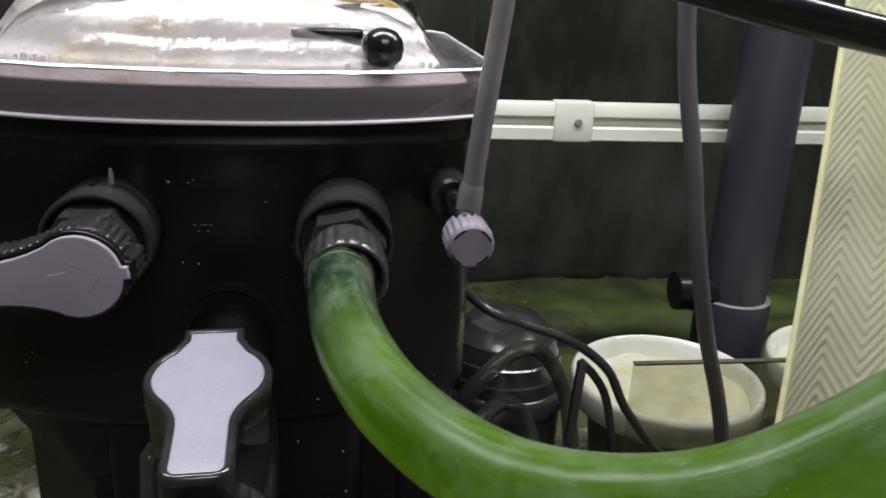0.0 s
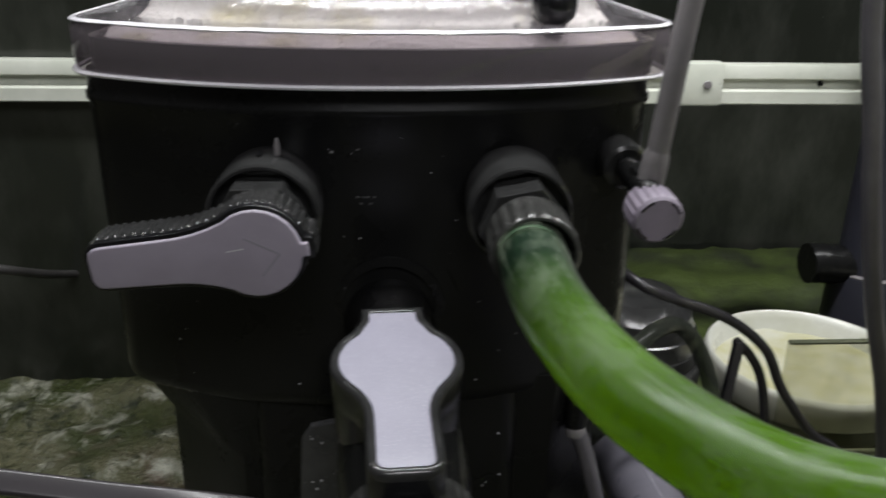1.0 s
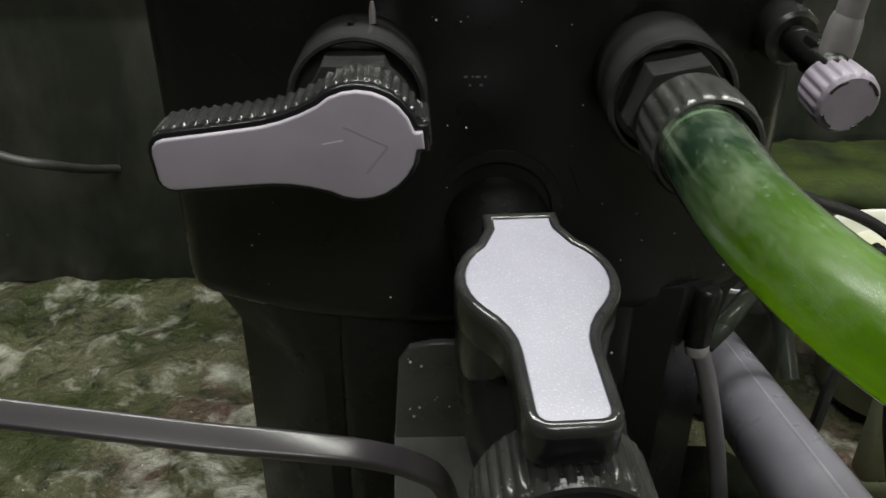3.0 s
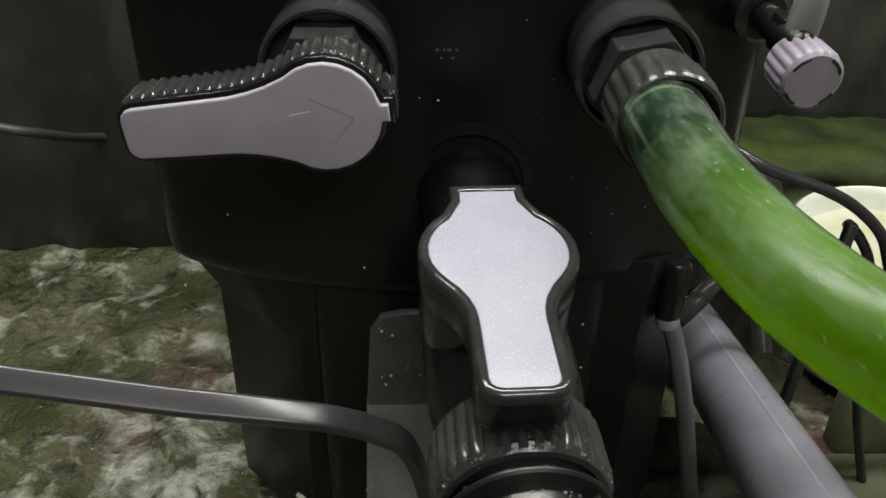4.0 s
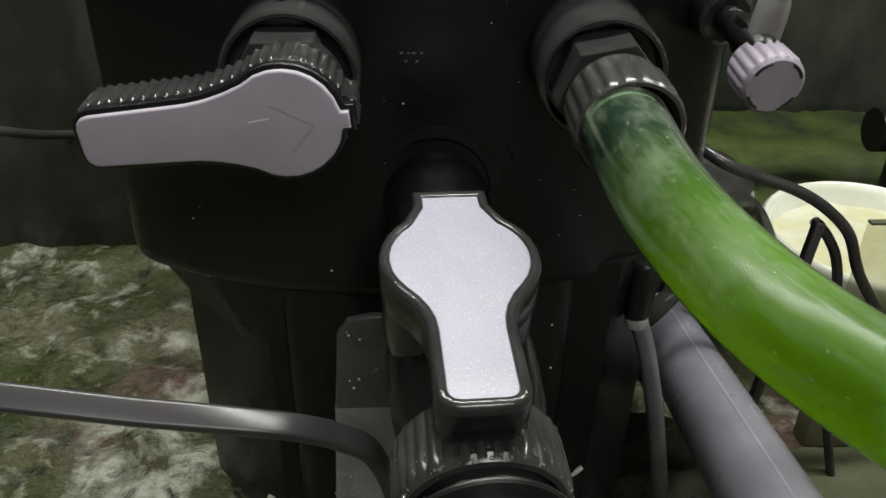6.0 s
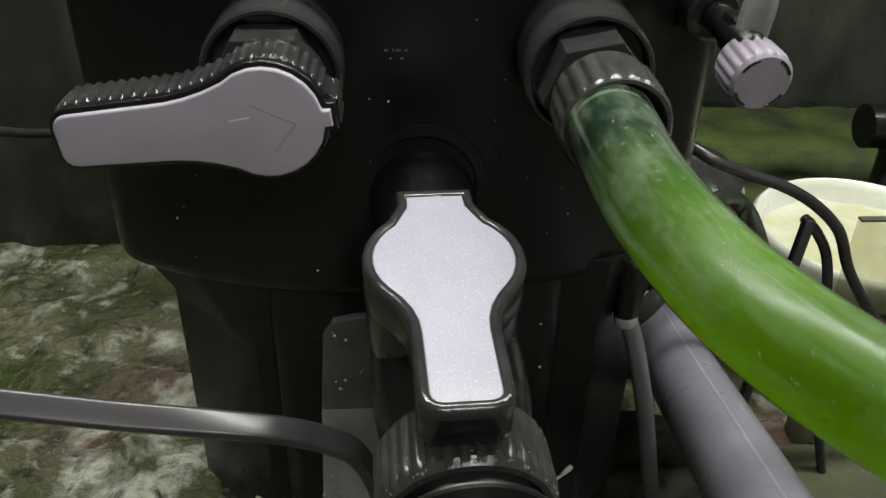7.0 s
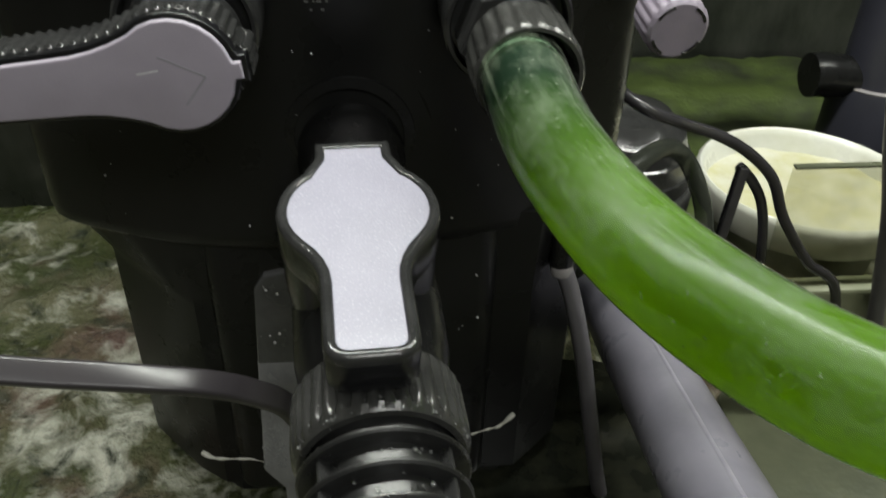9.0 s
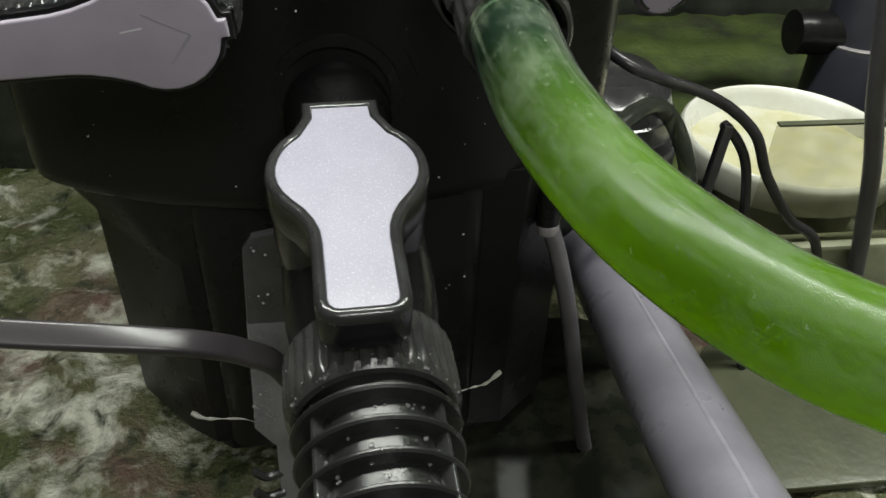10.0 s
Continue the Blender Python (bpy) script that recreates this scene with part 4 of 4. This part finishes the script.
def black_pot():
    ob = thing("black_pot", "round black plastic pot with a domed ridged top behind the tank", "pot", pose(0.1270, 0.5420, FLOOR_Z))
    part("wall", lathe([(0.040, 0.0), (0.044, 0.002), (0.0475, 0.09), (0.0500, 0.092), (0.0502, 0.104), (0.0485, 0.107), (0.046, 0.108)], 56), M_FIT, ob)
    part("dome", lathe([(0.047, 0.106), (0.0465, 0.118), (0.0455, 0.119), (0.044, 0.131), (0.0425, 0.132), (0.039, 0.144), (0.037, 0.145), (0.028, 0.155), (0.014, 0.160), (0.001, 0.161)], 56), M_FIT, ob, "ridged glossy dome", smooth=25)


black_pot()


def tray():
    ob = thing("shallow_tray", "shallow olive plastic tray lying wet on the floor", "tray", pose(0.385, 0.375, FLOOR_Z))
    rim = rounded_rect(0.42, 0.115, 0.012, 4)
    part("bottom", slab(rim, 0.001, 0.006, 0.001), M_TRAY, ob)


tray()


# ---- net bag ----
def net_bag():
    ob = thing("fabric_bag", "pale yellow herringbone fabric bag hanging from a black bar", "bag")
    nx, nz = 150, 330
    rings = []
    for j in range(nz + 1):
        v = j / nz
        z = 0.400 - 0.26 * v
        row = []
        for i in range(nx + 1):
            u = i / nx
            y = 0.345 - 0.19 * v + 0.008 * math.sin(u * 5.2 + 0.6) * (0.4 + v) + 0.02 * u
            x = 0.1555 + 0.0095 * math.sin(v * 1.9) + (0.110 - 0.19 * v) * 0.667 + u * 0.12
            fold = abs(((u * 0.10) % 0.030) - 0.015)
            y += 0.00032 * math.sin((z + fold * 1.15) * 2 * math.pi / 0.0044)
            row.append((x, y, z))
        rings.append(row)
    part("fabric", grid_rings(rings, close_ring=False), M_FABRIC, ob, smooth=180)
    part("seam_or_glint", sweep([Vector((0.1555 + 0.0095 * math.sin(j / 30 * 1.9) + (0.110 - 0.19 * j / 30) * 0.667, 0.3470 - 0.187 * j / 30, 0.400 - 0.26 * j / 30)) for j in range(31)], circle(0.0012, 10)), M_FABRIC, ob, smooth=80)
    part("strap", sweep([Vector((0.26 + 0.012 * math.sin(i), 0.346 - 0.0245 * i, 0.398 - 0.0042 * i)) for i in range(6)], rounded_rect(0.03, 0.002, 0.0008)), M_FABRIC, ob)
    part("bar", sweep(curve_points([(0.045, 0.235, 0.412), (0.085, 0.228, 0.402), (0.118, 0.222, 0.3935), (0.160, 0.220, 0.3855), (0.21, 0.22, 0.378), (0.30, 0.225, 0.372), (0.45, 0.24, 0.37), (0.8, 0.30, 0.37), (1.6, 0.34, 0.37)], 10), circle(0.0058, 24)), M_CASE, ob, "round black bar", smooth=80)


M_FABRIC = cloth("pale_yellow_fabric", (0.90, 0.89, 0.64), (0.95, 0.94, 0.68))
net_bag()


# ---- moss on the far floor ----
def moss_patch():
    rings = []
    for j in range(41):
        row = []
        for i in range(61):
            x, y = 0.10 + 0.011 * i, 0.62 + 0.0095 * j
            edge = min(1.0, 4 * min(i / 60, 1 - i / 60), 4 * min(j / 40, 1.2 - j / 40))
            row.append((x, y, FLOOR_Z - 0.006 + 0.005 * edge + 0.016 * edge * (0.5 + noise.noise(Vector((x * 12, y * 12, 7)))) + 0.004 * noise.noise(Vector((x * 60, y * 60, 2)))))
        rings.append(row)
    solo("moss", grid_rings(rings, close_ring=False), M_MOSS, "wet green moss over the far floor", "moss", kind="stuff", smooth=180)


moss_patch()
solo("wall_tube", sweep(curve_points([(-0.9, 0.66, 0.20), (-0.62, 0.62, 0.185), (-0.46, 0.60, 0.171), (-0.39, 0.60, 0.158), (-0.360, 0.60, 0.1495), (-0.343, 0.612, 0.1405), (-0.335, 0.65, 0.121), (-0.333, 0.699, 0.10)], 10), circle(0.0036, 12)), M_DIM, "thin dull grey tube drooping in front of the dark panel", "tube", smooth=80)


# ---- litter and water ----
# a dark sheet added over the floor to stand for shade there
def puddle():
    out = []
    for i in range(40):
        a = 2 * math.pi * i / 40
        r = 1.0 + 0.22 * noise.noise(Vector((2.2 * math.cos(a), 2.2 * math.sin(a), 4)))
        out.append((0.056 + 0.100 * r * math.cos(a), 0.365 + 0.115 * r * math.sin(a)))
    solo("puddle", slab(out, -0.012, -0.0005, 0.0006), M_FLOOR_SHADE, "dark glossy sheet standing for the shaded floor beside the tank", "puddle", smooth=40)


# near-black colour that carries the shade beside the tank
M_FLOOR_SHADE = surface("dark_floor_shade", (0.010, 0.011, 0.008), (0.030, 0.030, 0.020), rough=0.12, scale=45, fine=90, bump=0.15, spread=(0.45, 0.75), specular=0.3)
puddle()
for ends in (((-0.0930, 0.342, 0.0530), (-0.107, 0.350, 0.0520), (-0.120, 0.3525, 0.0508), (-0.128, 0.354, 0.0505), (-0.134, 0.356, 0.0530)),
             ((0.0020, 0.3560, 0.0545), (0.012, 0.3565, 0.0575), (0.019, 0.3600, 0.0560), (0.027, 0.3640, 0.0600))):
    ob = thing("twig", "thin pale broken twig caught beside the drain valve", "twig", group="twigs")
    part("twig_body", sweep(curve_points(ends, 5), circle(0.0009, 7), swell=lambda u: 0.35 + 1.3 * u ** 2 + 0.3 * math.sin(u * 23)), M_TWIG, ob)


def drops(name, places, label):
    bm = bmesh.new()
    for (x, y, z), r in places:
        bmesh.ops.create_icosphere(bm, subdivisions=2, radius=r, matrix=Matrix.Translation((x, y, z)) @ Matrix.Diagonal((1, 1, 0.7, 1)))
    solo(name, bm, M_DROP, label, "water drops", kind="stuff", smooth=180)


rng = random.Random(5)
lid = [((rng.uniform(-0.18, 0.05), rng.uniform(0.372, 0.46), 0.3542), rng.uniform(0.0004, 0.0016)) for _ in range(260)]
drops("lid_droplets", lid, "clear water droplets on the lid")
rim = []
for _ in range(90):
    a = radians(rng.uniform(15, 165))
    q = VALVE_AXIS @ Vector((0.0230 * math.cos(a), 0.0230 * math.sin(a), 0.1500 + rng.uniform(-0.002, 0.0015)))
    rim.append((tuple(q), rng.uniform(0.0002, 0.00065)))
for _ in range(130):
    z = 0.108 + rng.uniform(-0.010, 0.010)
    rim.append(((-0.0895 + rng.uniform(-0.0045, 0.005), 0.3180 - 0.268 * (0.146 - z), z), rng.uniform(0.0003, 0.0009)))
for _ in range(40):
    a = radians(rng.uniform(35, 145))
    s = rng.uniform(0.159, 0.182)
    q = VALVE_AXIS @ Vector((0.0178 * math.cos(a), 0.0178 * math.sin(a), s))
    rim.append((tuple(q), rng.uniform(0.0003, 0.0008)))
drops("valve_droplets", rim, "water droplets on the drain valve and plate")


def dust():
    bm = bmesh.new()
    r2 = random.Random(11)
    for _ in range(38):
        x, z = r2.uniform(-0.16, 0.05), r2.uniform(0.19, 0.325)
        y = 0.349 + 0.034 * (abs(x - CX) / 0.13) ** 2.3
        bmesh.ops.create_icosphere(bm, subdivisions=1, radius=r2.choice((0.0002, 0.0003, 0.0003, 0.0005)), matrix=Matrix.Translation((x, y, z)))
    for _ in range(18):
        x, z = r2.uniform(-0.05, 0.004), r2.uniform(0.06, 0.17)
        bmesh.ops.create_icosphere(bm, subdivisions=1, radius=r2.choice((0.0003, 0.0004, 0.0006)), matrix=Matrix.Translation((x, 0.3579, z)))
    for _ in range(24):
        x, z = r2.uniform(-0.088, -0.055), r2.uniform(0.12, 0.188)
        bmesh.ops.create_icosphere(bm, subdivisions=1, radius=r2.choice((0.0003, 0.0005, 0.0007)), matrix=Matrix.Translation((x, 0.3180, z)))
    solo("dust_specks", bm, M_MARK, "pale dust specks on the black tank", "dust", kind="stuff")


dust()


# ---- lamp over the tank ----
def strip_lamp():
    ob = thing("strip_lamp", "white strip lamp hanging over the tanks", "lamp")
    part("housing", box(1.36, 0.10, 0.03, 0.006, (0.22, 0.435, 0.95)), M_RAIL, ob)
    for sx in (-0.35, 0.35):
        part("hanger", box(0.006, 0.006, 1.3, 0, (0.22 + sx, 0.435, 1.61)), M_CASE, ob)


strip_lamp()
